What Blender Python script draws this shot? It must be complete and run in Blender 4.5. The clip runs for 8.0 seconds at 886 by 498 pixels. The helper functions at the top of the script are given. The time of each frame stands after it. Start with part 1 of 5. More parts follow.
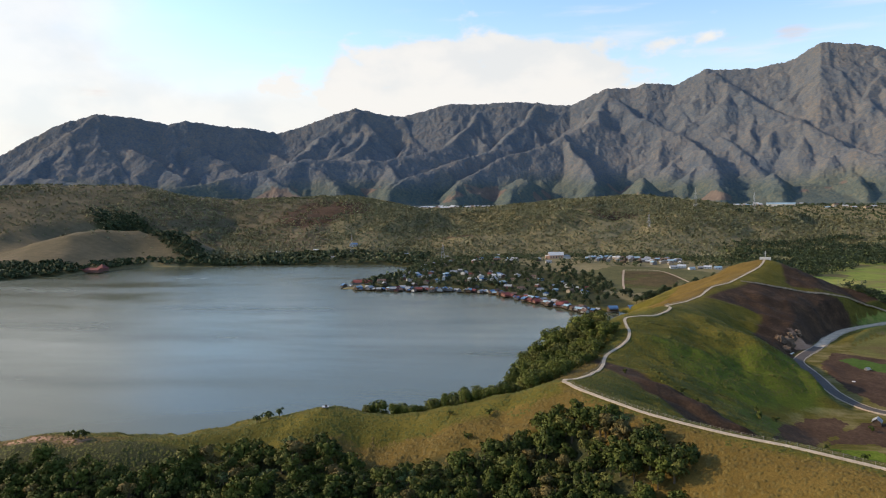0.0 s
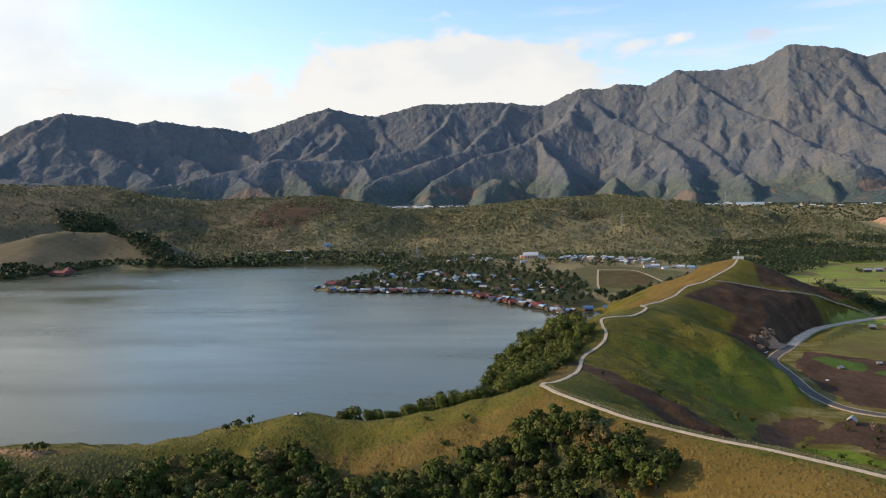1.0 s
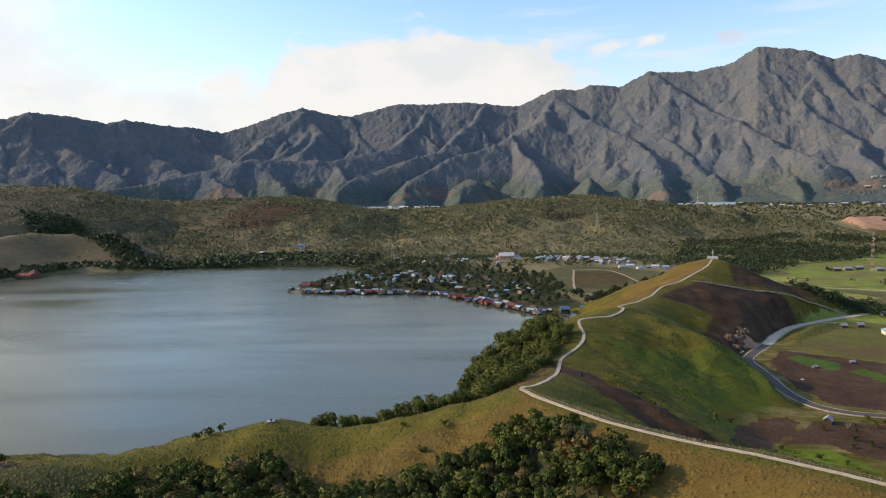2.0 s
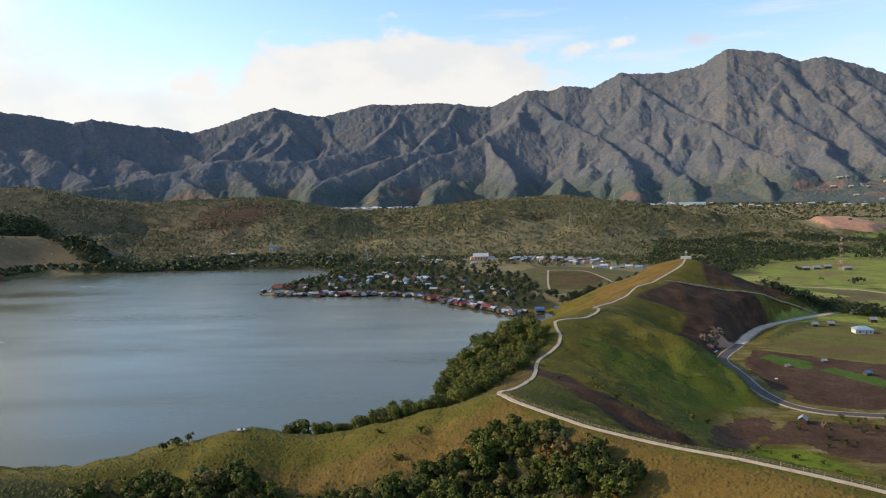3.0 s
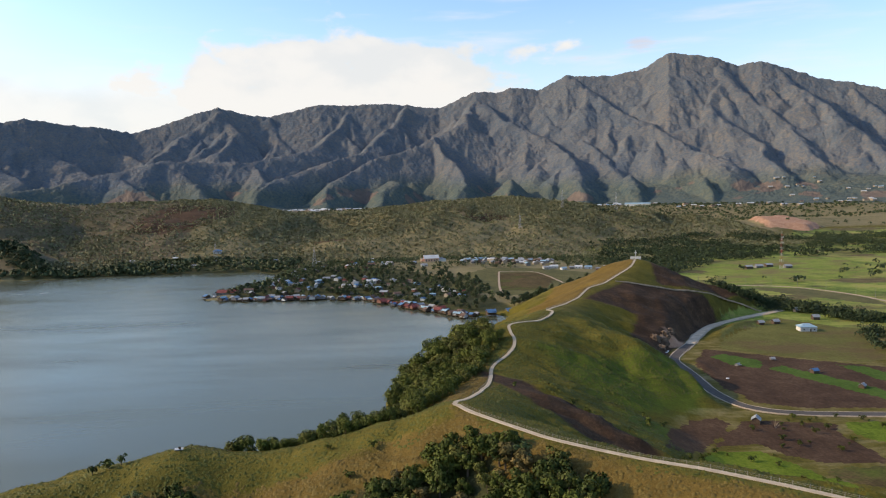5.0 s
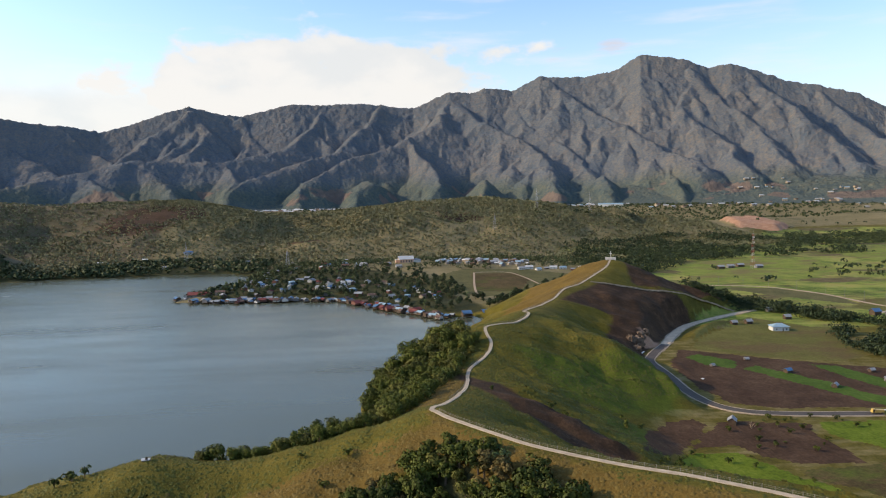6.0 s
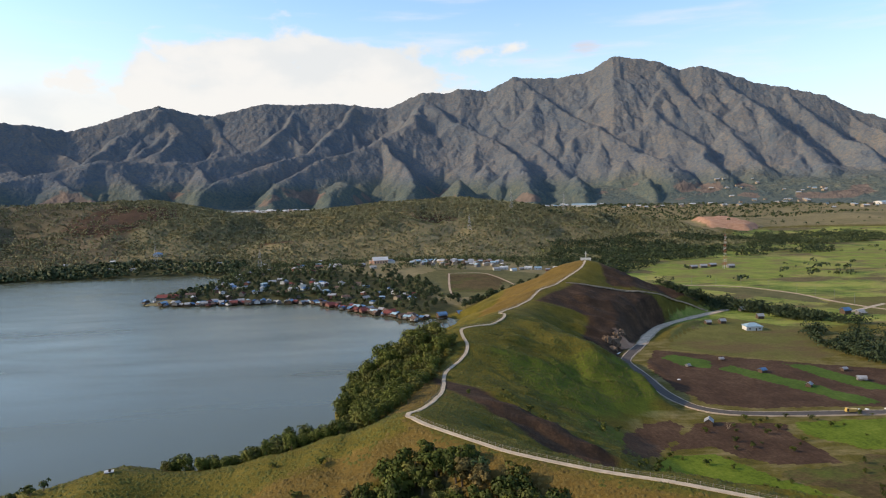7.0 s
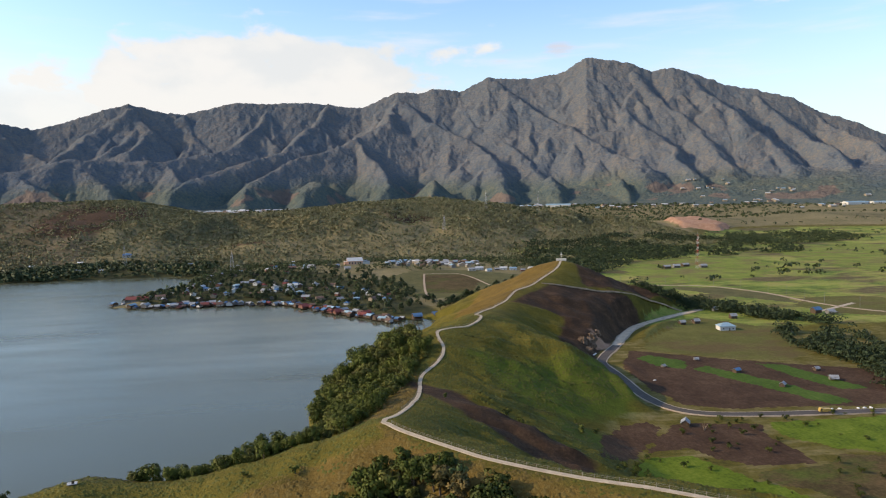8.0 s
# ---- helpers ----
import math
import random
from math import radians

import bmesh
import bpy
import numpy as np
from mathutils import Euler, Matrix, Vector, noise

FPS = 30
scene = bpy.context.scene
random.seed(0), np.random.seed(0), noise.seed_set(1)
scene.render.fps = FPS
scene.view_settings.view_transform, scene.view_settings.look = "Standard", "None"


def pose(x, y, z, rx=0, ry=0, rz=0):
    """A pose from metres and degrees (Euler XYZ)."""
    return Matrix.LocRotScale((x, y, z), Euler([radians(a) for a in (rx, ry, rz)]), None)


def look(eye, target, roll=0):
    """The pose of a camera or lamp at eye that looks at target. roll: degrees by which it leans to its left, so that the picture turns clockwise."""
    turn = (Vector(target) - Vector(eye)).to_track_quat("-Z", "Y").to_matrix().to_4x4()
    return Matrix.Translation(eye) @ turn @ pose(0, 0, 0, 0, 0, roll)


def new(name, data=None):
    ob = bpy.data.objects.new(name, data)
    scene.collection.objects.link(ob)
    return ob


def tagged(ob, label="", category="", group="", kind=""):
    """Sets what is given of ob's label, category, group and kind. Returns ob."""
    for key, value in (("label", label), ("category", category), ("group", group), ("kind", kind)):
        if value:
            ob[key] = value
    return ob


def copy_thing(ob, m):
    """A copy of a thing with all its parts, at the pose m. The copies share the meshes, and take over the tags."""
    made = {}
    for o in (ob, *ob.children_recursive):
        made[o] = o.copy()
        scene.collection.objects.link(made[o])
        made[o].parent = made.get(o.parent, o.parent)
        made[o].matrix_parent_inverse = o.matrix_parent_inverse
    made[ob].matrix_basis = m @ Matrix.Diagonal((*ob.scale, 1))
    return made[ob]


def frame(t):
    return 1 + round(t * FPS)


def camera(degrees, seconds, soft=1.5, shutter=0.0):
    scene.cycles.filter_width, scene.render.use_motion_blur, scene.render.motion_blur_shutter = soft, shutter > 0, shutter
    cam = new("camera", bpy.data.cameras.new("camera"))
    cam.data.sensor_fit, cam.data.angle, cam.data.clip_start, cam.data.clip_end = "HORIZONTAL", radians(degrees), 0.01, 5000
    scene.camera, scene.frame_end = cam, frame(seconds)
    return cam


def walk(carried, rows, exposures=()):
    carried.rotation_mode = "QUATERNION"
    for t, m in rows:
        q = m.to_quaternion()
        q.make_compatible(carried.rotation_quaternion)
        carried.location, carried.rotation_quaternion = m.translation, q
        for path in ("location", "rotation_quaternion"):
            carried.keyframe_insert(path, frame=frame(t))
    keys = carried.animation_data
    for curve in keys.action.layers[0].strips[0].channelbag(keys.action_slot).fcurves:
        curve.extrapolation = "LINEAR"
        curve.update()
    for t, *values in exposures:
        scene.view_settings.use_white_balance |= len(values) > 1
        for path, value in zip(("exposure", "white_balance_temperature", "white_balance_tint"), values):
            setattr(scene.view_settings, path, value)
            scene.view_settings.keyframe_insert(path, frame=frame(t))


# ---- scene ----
cam = camera(64.4, 8.0, soft=1.1)
SIZE = 1.6     # the plan below is drawn at 5 : 8; the last lines bring it to true metres
PATH = [
    (0, (-4.048, -0.954, 139.725), (-4.510, 2.202, 139.456), -0.8),
    (0.5, (-4.830, 2.702, 139.635), (-5.237, 5.866, 139.368), -0.9),
    (1, (-5.398, 6.344, 139.800), (-5.744, 9.514, 139.530), -0.9),
    (1.5, (-6.176, 9.672, 139.829), (-6.467, 12.846, 139.558), -0.9),
    (3, (-8.019, 19.248, 139.918), (-8.133, 22.435, 139.648), -1.0),
    (3.5, (-8.459, 22.600, 139.954), (-8.517, 25.787, 139.683), -1.0),
    (4, (-8.770, 25.930, 139.880), (-8.765, 29.118, 139.608), -1.0),
    (4.5, (-9.182, 29.282, 139.744), (-9.122, 32.469, 139.475), -1.1),
    (6, (-9.987, 38.381, 140.096), (-9.754, 41.560, 139.827), -1.1),
    (6.5, (-10.302, 41.512, 140.042), (-10.013, 44.688, 139.773), -1.1),
    (7, (-9.960, 45.122, 140.027), (-9.611, 48.291, 139.758), -1.1),
    (7.5, (-9.920, 48.176, 140.112), (-9.517, 51.339, 139.842), -1.1),
    (8, (-10.138, 50.637, 140.354), (-9.674, 53.790, 140.083), -1.0),
]
walk(cam, [(t, look(eye, target, roll)) for t, eye, target, roll in PATH])


# ---- light and sky ----
SUN_AZ, SUN_EL = -85.0, 26.0      # degrees: compass from +y towards +x, height over the horizon
_sd = Vector((math.sin(radians(SUN_AZ)) * math.cos(radians(SUN_EL)), math.cos(radians(SUN_AZ)) * math.cos(radians(SUN_EL)), math.sin(radians(SUN_EL))))
sun_data = bpy.data.lights.new("sun", "SUN")
sun_data.energy, sun_data.angle, sun_data.color = 4.5, radians(1.0), (1.0, 0.77, 0.50)
sun = new("sun", sun_data)
sun.matrix_world = look((0, 0, 600), Vector((0, 0, 600)) - _sd)
scene.view_settings.exposure = 0.0

world = bpy.data.worlds.new("sky")
scene.world = world
world.use_nodes = True
wn, wl = world.node_tree.nodes, world.node_tree.links
wn.clear()


def wnode(kind, **inputs):
    n = wn.new(kind)
    for k, v in inputs.items():
        if isinstance(v, bpy.types.NodeSocket):
            wl.new(v, n.inputs[k if not k.startswith("i") else int(k[1:])])
        else:
            n.inputs[k if not k.startswith("i") else int(k[1:])].default_value = v
    return n


def wmath(op, a, b=0.0, c=0.0, clamp=False):
    n = wn.new("ShaderNodeMath")
    n.operation, n.use_clamp = op, clamp
    for i, v in enumerate((a, b, c)):
        if isinstance(v, bpy.types.NodeSocket):
            wl.new(v, n.inputs[i])
        else:
            n.inputs[i].default_value = v
    return n.outputs[0]


sky = wn.new("ShaderNodeTexSky")
sky.sky_type, sky.sun_disc = "NISHITA", False
sky.sun_elevation, sky.sun_rotation = radians(SUN_EL), radians(SUN_AZ)
sky.altitude, sky.air_density, sky.dust_density, sky.ozone_density = 100, 1.0, 1.2, 1.5
coord = wn.new("ShaderNodeTexCoord").outputs["Generated"]
sep = wn.new("ShaderNodeSeparateXYZ")
wl.new(coord, sep.inputs[0])
el = sep.outputs[2]                                   # sine of the height over the horizon
az = wmath("ARCTAN2", sep.outputs[0], sep.outputs[1])   # radians, towards +x


def cloud_noise(scale, stretch, detail, seed):
    m = wn.new("ShaderNodeMapping")
    wl.new(coord, m.inputs[0])
    m.inputs["Location"].default_value = (seed, seed * 0.7, 0)
    m.inputs["Scale"].default_value = (1, 1, stretch)
    n = wn.new("ShaderNodeTexNoise")
    wl.new(m.outputs[0], n.inputs["Vector"])
    n.inputs["Scale"].default_value, n.inputs["Detail"].default_value = scale, detail
    n.inputs["Roughness"].default_value = 0.52
    return n.outputs["Fac"]


def bump_at(a0, wa, e0, we):
    """A soft hump round the compass angle a0 and height e0 (degrees)."""
    da = wmath("DIVIDE", wmath("SUBTRACT", az, radians(a0)), radians(wa))
    de = wmath("DIVIDE", wmath("SUBTRACT", el, math.sin(radians(e0))), math.sin(radians(we)))
    r2 = wmath("ADD", wmath("MULTIPLY", da, da), wmath("MULTIPLY", de, de))
    return wmath("POWER", 2.718, wmath("MULTIPLY", r2, -1.0))


def smooth(v, a, b):
    n = wn.new("ShaderNodeMapRange")
    n.interpolation_type = "SMOOTHSTEP"
    wl.new(v, n.inputs[0])
    n.inputs[1].default_value, n.inputs[2].default_value = a, b
    return n.outputs[0]


def wmix(fac, a, b):
    n = wn.new("ShaderNodeMix")
    n.data_type = "RGBA"
    for i, v in ((0, fac), (6, a), (7, b)):
        if isinstance(v, bpy.types.NodeSocket):
            wl.new(v, n.inputs[i])
        else:
            n.inputs[i].default_value = v
    return n.outputs[2]


big = cloud_noise(5.5, 2.2, 9, 4.3)
puff = cloud_noise(11.0, 1.7, 11, 7.1)
soft = cloud_noise(2.2, 2.5, 4, 2.0)
wisp = cloud_noise(6.0, 7.0, 7, 11.0)


def gather(*terms):
    t = terms[0]
    for u in terms[1:]:
        t = wmath("ADD", t, u)
    return t


# a white veil over the left of the range, a puffy bank over its middle with a crisp top, streaks towards the summit
haze = gather(bump_at(-50, 23, 14, 19), wmath("MULTIPLY", bump_at(-18, 26, 4, 5.2), 0.75))
heap = gather(wmath("MULTIPLY", bump_at(-8.5, 13.5, 8.0, 4.3), 1.05), wmath("MULTIPLY", bump_at(4.0, 8, 9.6, 2.2), 0.55), wmath("MULTIPLY", bump_at(10.5, 5, 10.9, 0.6), 0.30), wmath("MULTIPLY", bump_at(39, 6, 13.0, 0.7), 0.62))
lumps = gather(wmath("MULTIPLY", wmath("SUBTRACT", puff, 0.5), 1.9), wmath("MULTIPLY", wmath("SUBTRACT", big, 0.5), 0.7))
white = wmath("MAXIMUM", smooth(gather(heap, lumps), 0.34, 0.62), wmath("MULTIPLY", smooth(gather(haze, wmath("MULTIPLY", wmath("SUBTRACT", soft, 0.5), 0.9), wmath("MULTIPLY", wmath("SUBTRACT", big, 0.5), 0.5)), 0.30, 0.78), 0.9))
veil = smooth(wisp, 0.50, 0.82)
pink = smooth(gather(bump_at(17.6, 1.6, 10.9, 0.75), wmath("MULTIPLY", bump_at(3.4, 3.2, 10.5, 0.5), 0.8), wmath("MULTIPLY", bump_at(13.7, 1.6, 10.8, 0.4), 0.8), wmath("MULTIPLY", bump_at(39, 2.0, 9.3, 0.35), 0.8),
                     wmath("MULTIPLY", wmath("SUBTRACT", big, 0.5), 3.4), wmath("MULTIPLY", wmath("SUBTRACT", wisp, 0.5), 4.0)), 0.80, 1.60)
CLOUD = (9.1, 8.75, 8.3, 1)
low = smooth(el, 0.27, 0.02)
bright = wmix(1.0, sky.outputs[0], (2.15, 2.35, 2.5, 1))
bright.node.blend_type = "MULTIPLY"
zenith = wmix(1.0, sky.outputs[0], (2.15, 2.4, 2.7, 1))
zenith.node.blend_type = "MULTIPLY"
bright = wmix(smooth(el, 0.26, 0.5), bright, zenith)
tinted = wmix(wmath("MULTIPLY", low, 0.62), bright, (8.6, 8.9, 8.8, 1))
c = wmix(wmath("MULTIPLY", veil, 0.5), tinted, CLOUD)
body = wmix(wmath("MULTIPLY", smooth(gather(wmath("MULTIPLY", puff, 0.55), wmath("MULTIPLY", soft, 0.45)), 0.56, 0.40), 0.5), CLOUD, (7.0, 7.3, 7.5, 1))
c = wmix(wmath("MULTIPLY", white, 0.93), c, body)
c = wmix(wmath("MULTIPLY", pink, 0.6), c, (7.6, 6.3, 6.1, 1))
bg = wn.new("ShaderNodeBackground")
bg.inputs["Strength"].default_value = 0.105
wl.new(c, bg.inputs["Color"])
wl.new(bg.outputs[0], wn.new("ShaderNodeOutputWorld").inputs["Surface"])

# ---- materials ----
MATS = {}


class Nodes:
    """A small builder for node materials."""

    def __init__(self, name, rough=0.9, spec=0.25):
        self.mat = bpy.data.materials.new(name)
        self.mat.use_nodes = True
        self.t = self.mat.node_tree
        self.bsdf = self.t.nodes["Principled BSDF"]
        self.bsdf.inputs["Roughness"].default_value = rough
        self.bsdf.inputs["Specular IOR Level"].default_value = spec
        MATS[name] = self.mat

    def put(self, sock, v):
        if isinstance(v, bpy.types.NodeSocket):
            self.t.links.new(v, sock)
        else:
            sock.default_value = v

    def pos(self, scale=(1, 1, 1), turn=0.0):
        g = self.t.nodes.new("ShaderNodeNewGeometry")
        m = self.t.nodes.new("ShaderNodeMapping")
        self.put(m.inputs[0], g.outputs["Position"])
        m.inputs["Scale"].default_value = tuple(v / SIZE for v in scale)
        m.inputs["Rotation"].default_value = (0, 0, radians(turn))
        return m.outputs[0]

    def local(self):
        return self.t.nodes.new("ShaderNodeTexCoord").outputs["Object"]

    def noise(self, scale, detail=4, rough=0.55, vec=None):
        n = self.t.nodes.new("ShaderNodeTexNoise")
        self.put(n.inputs["Vector"], vec if vec is not None else self.pos())
        n.inputs["Scale"].default_value, n.inputs["Detail"].default_value, n.inputs["Roughness"].default_value = scale, detail, rough
        return n.outputs["Fac"]

    def attr(self, name):
        a = self.t.nodes.new("ShaderNodeAttribute")
        a.attribute_name = name
        return a.outputs["Fac"]

    def rand(self):
        return self.t.nodes.new("ShaderNodeObjectInfo").outputs["Random"]

    def island(self):
        return self.t.nodes.new("ShaderNodeNewGeometry").outputs["Random Per Island"]

    def math(self, op, a, b=0.0, clamp=False):
        n = self.t.nodes.new("ShaderNodeMath")
        n.operation, n.use_clamp = op, clamp
        self.put(n.inputs[0], a), self.put(n.inputs[1], b)
        return n.outputs[0]

    def ramp(self, fac, *stops):
        r = self.t.nodes.new("ShaderNodeValToRGB")
        e = r.color_ramp.elements
        while len(e) < len(stops):
            e.new(0.5)
        for k, (p, c) in zip(e, stops):
            k.position, k.color = p, (*c, 1)
        self.put(r.inputs[0], fac)
        return r.outputs[0]

    def mix(self, fac, a, b, how="MIX"):
        n = self.t.nodes.new("ShaderNodeMix")
        n.data_type, n.blend_type = "RGBA", how
        for i, v in ((0, fac), (6, a), (7, b)):
            self.put(n.inputs[i], (*v, 1) if isinstance(v, tuple) and len(v) == 3 else v)
        return n.outputs[2]

    def step(self, v, a, b):
        n = self.t.nodes.new("ShaderNodeMapRange")
        self.put(n.inputs[0], v)
        n.inputs[1].default_value, n.inputs[2].default_value = a, b
        return n.outputs[0]

    def bump(self, height, strength=0.5, dist=0.3):
        b = self.t.nodes.new("ShaderNodeBump")
        b.inputs["Strength"].default_value, b.inputs["Distance"].default_value = strength, dist
        self.put(b.inputs["Height"], height)
        self.put(self.bsdf.inputs["Normal"], b.outputs[0])

    def colour(self, c):
        self.put(self.bsdf.inputs["Base Color"], (*c, 1) if isinstance(c, tuple) and len(c) == 3 else c)
        return self.mat


def plain(name, c, rough=0.7, vary=0.25, scale=1.5, spec=0.3, metal=0.0):
    """A painted or weathered surface: the colour c with stains at two scales and a little relief."""
    n = Nodes(name, rough, spec)
    n.bsdf.inputs["Metallic"].default_value = metal
    a, b = n.noise(scale, 5), n.noise(scale * 9, 3)
    f = n.math("ADD", n.math("MULTIPLY", a, 0.7), n.math("MULTIPLY", b, 0.3))
    d = tuple(v * (1 - vary) for v in c)
    l = tuple(min(0.9, v * (1 + vary * 0.6)) for v in c)
    n.bump(b, 0.25, 0.03)
    return n.colour(n.ramp(f, (0.32, d), (0.68, l)))


def foliage(name, dark, mid, light):
    """Leaves: tone by tree (attribute or object) or by height in the crown, scatter by leaf clump."""
    n = Nodes(name, 0.72, 0.2)
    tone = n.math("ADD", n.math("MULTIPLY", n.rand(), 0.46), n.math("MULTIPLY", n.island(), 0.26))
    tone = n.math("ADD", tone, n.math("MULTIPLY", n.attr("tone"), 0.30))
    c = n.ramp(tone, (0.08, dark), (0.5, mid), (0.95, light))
    return n.colour(c)


foliage("forest_leaf", (0.019, 0.028, 0.004), (0.046, 0.060, 0.007), (0.092, 0.106, 0.013))
foliage("shore_leaf", (0.028, 0.040, 0.006), (0.064, 0.080, 0.010), (0.118, 0.128, 0.019))
foliage("olive_leaf", (0.034, 0.038, 0.007), (0.072, 0.078, 0.013), (0.130, 0.126, 0.024))
foliage("dry_leaf", (0.050, 0.048, 0.016), (0.115, 0.090, 0.026), (0.19, 0.13, 0.04))
foliage("pale_leaf", (0.04, 0.062, 0.02), (0.08, 0.11, 0.036), (0.13, 0.155, 0.06))
foliage("bush_leaf", (0.092, 0.094, 0.044), (0.140, 0.136, 0.066), (0.190, 0.176, 0.090))
foliage("far_leaf", (0.022, 0.036, 0.015), (0.044, 0.060, 0.023), (0.080, 0.092, 0.034))
foliage("grass_blade", (0.072, 0.050, 0.011), (0.125, 0.086, 0.018), (0.20, 0.138, 0.034))
foliage("green_blade", (0.038, 0.042, 0.006), (0.078, 0.078, 0.010), (0.138, 0.122, 0.019))
plain("bark", (0.10, 0.075, 0.05), 0.95, 0.4, 3)
plain("concrete", (0.42, 0.34, 0.245), 0.9, 0.25, 0.6)
plain("rail_paint", (0.20, 0.175, 0.135), 0.6, 0.35, 2)
plain("asphalt", (0.078, 0.065, 0.055), 0.85, 0.3, 0.4)
plain("gravel", (0.36, 0.27, 0.185), 0.95, 0.5, 0.5)
plain("road_dust", (0.54, 0.41, 0.28), 0.95, 0.35, 0.4)
plain("white_wall", (0.55, 0.53, 0.49), 0.8, 0.2, 0.6)
plain("cream_wall", (0.30, 0.24, 0.165), 0.8, 0.2, 0.6)
plain("peach_wall", (0.58, 0.36, 0.24), 0.8, 0.15, 0.6)
plain("blue_wall", (0.13, 0.21, 0.30), 0.8, 0.2, 0.6)
plain("pink_wall", (0.17, 0.075, 0.055), 0.8, 0.2, 0.6)
plain("timber_wall", (0.085, 0.058, 0.038), 0.9, 0.4, 1.2)
plain("grey_wall", (0.17, 0.16, 0.15), 0.9, 0.3, 0.8)
plain("zinc_roof", (0.27, 0.275, 0.28), 0.72, 0.3, 0.5, 0.2)
plain("white_roof", (0.46, 0.46, 0.45), 0.72, 0.15, 0.5, 0.2)
plain("blue_roof", (0.07, 0.145, 0.26), 0.72, 0.25, 0.5, 0.2)
plain("sky_roof", (0.24, 0.34, 0.40), 0.72, 0.2, 0.5, 0.2)
plain("red_roof", (0.17, 0.050, 0.042), 0.72, 0.3, 0.5, 0.2)
plain("rust_roof", (0.13, 0.080, 0.058), 0.75, 0.4, 0.5, 0.3)
plain("thatch", (0.20, 0.155, 0.10), 0.95, 0.4, 1.5)
plain("dark_opening", (0.03, 0.032, 0.035), 0.35, 0.3, 1, 0.5)
plain("steel_white", (0.45, 0.43, 0.41), 0.5, 0.15, 1)
plain("steel_red", (0.30, 0.06, 0.045), 0.5, 0.2, 1)
plain("steel_grey", (0.32, 0.33, 0.34), 0.5, 0.2, 1)
plain("truck_yellow", (0.50, 0.34, 0.09), 0.4, 0.15, 2, 0.5)
plain("car_white", (0.75, 0.75, 0.74), 0.3, 0.08, 2, 0.5)
plain("rubber", (0.02, 0.02, 0.02), 0.8, 0.2, 3)
plain("sacking", (0.68, 0.67, 0.64), 0.85, 0.15, 2)


def ground_material():
    n = Nodes("hill_ground", 0.95, 0.12)
    big, mid, fine = n.noise(0.02, 5), n.noise(0.13, 6, 0.6), n.noise(1.1, 6, 0.7)
    streak = n.noise(0.22, 4, 0.6, n.pos((0.16, 1.0, 0.5), 20))
    tone = n.math("ADD", n.math("ADD", n.math("MULTIPLY", mid, 0.34), n.math("MULTIPLY", fine, 0.40)), n.math("MULTIPLY", streak, 0.26))
    tone = n.step(tone, 0.14, 0.86)
    grass = n.ramp(tone, (0.30, (0.044, 0.039, 0.006)), (0.50, (0.096, 0.080, 0.012)), (0.70, (0.158, 0.120, 0.022)))
    lush = n.ramp(tone, (0.30, (0.042, 0.054, 0.007)), (0.52, (0.078, 0.096, 0.011)), (0.72, (0.130, 0.140, 0.018)))
    dry = n.ramp(tone, (0.30, (0.072, 0.046, 0.011)), (0.50, (0.120, 0.078, 0.018)), (0.72, (0.175, 0.115, 0.030)))
    meadow = n.ramp(n.math("ADD", n.math("MULTIPLY", big, 0.5), n.math("MULTIPLY", tone, 0.5)), (0.40, (0.052, 0.076, 0.014)), (0.47, (0.140, 0.178, 0.030)), (0.53, (0.225, 0.235, 0.050)), (0.60, (0.270, 0.225, 0.070)))
    fallow = n.ramp(tone, (0.32, (0.060, 0.046, 0.020)), (0.50, (0.105, 0.082, 0.036)), (0.68, (0.160, 0.120, 0.056)))
    meadow = n.mix(n.step(n.noise(0.017, 6, 0.68, n.pos((0.6, 1.5, 1), 15)), 0.50, 0.60), meadow, fallow)
    burn = n.ramp(tone, (0.30, (0.024, 0.014, 0.008)), (0.50, (0.054, 0.031, 0.017)), (0.72, (0.125, 0.070, 0.036)))
    wood = n.ramp(tone, (0.28, (0.022, 0.026, 0.010)), (0.5, (0.045, 0.046, 0.017)), (0.72, (0.080, 0.068, 0.026)))
    hill = n.ramp(n.math("ADD", n.math("MULTIPLY", big, 0.4), n.math("MULTIPLY", tone, 0.6)),
                  (0.34, (0.105, 0.090, 0.044)), (0.50, (0.172, 0.142, 0.068)), (0.66, (0.245, 0.190, 0.098)))
    heath = n.ramp(n.math("ADD", n.math("MULTIPLY", big, 0.4), n.math("MULTIPLY", tone, 0.6)), (0.32, (0.066, 0.056, 0.030)), (0.50, (0.112, 0.088, 0.048)), (0.68, (0.172, 0.128, 0.074)))
    soil = n.ramp(tone, (0.3, (0.23, 0.125, 0.075)), (0.5, (0.36, 0.20, 0.12)), (0.7, (0.48, 0.30, 0.20)))
    edge = n.math("MULTIPLY", n.math("SUBTRACT", n.math("ADD", n.math("MULTIPLY", mid, 0.5), n.math("MULTIPLY", streak, 0.5)), 0.5), 1.1)

    def mask(name):
        return n.step(n.math("ADD", n.attr(name), edge), 0.38, 0.62)
    c = grass
    for name, layer in (("lush", lush), ("meadow", meadow), ("dry", dry), ("hill", hill), ("heath", heath), ("wood", wood), ("burn", burn), ("soil", soil)):
        c = n.mix(mask(name), c, layer)
    n.bump(n.math("ADD", n.math("MULTIPLY", fine, 1.0), n.math("MULTIPLY", mid, 1.2)), 0.7, 0.6)
    return n.colour(c)


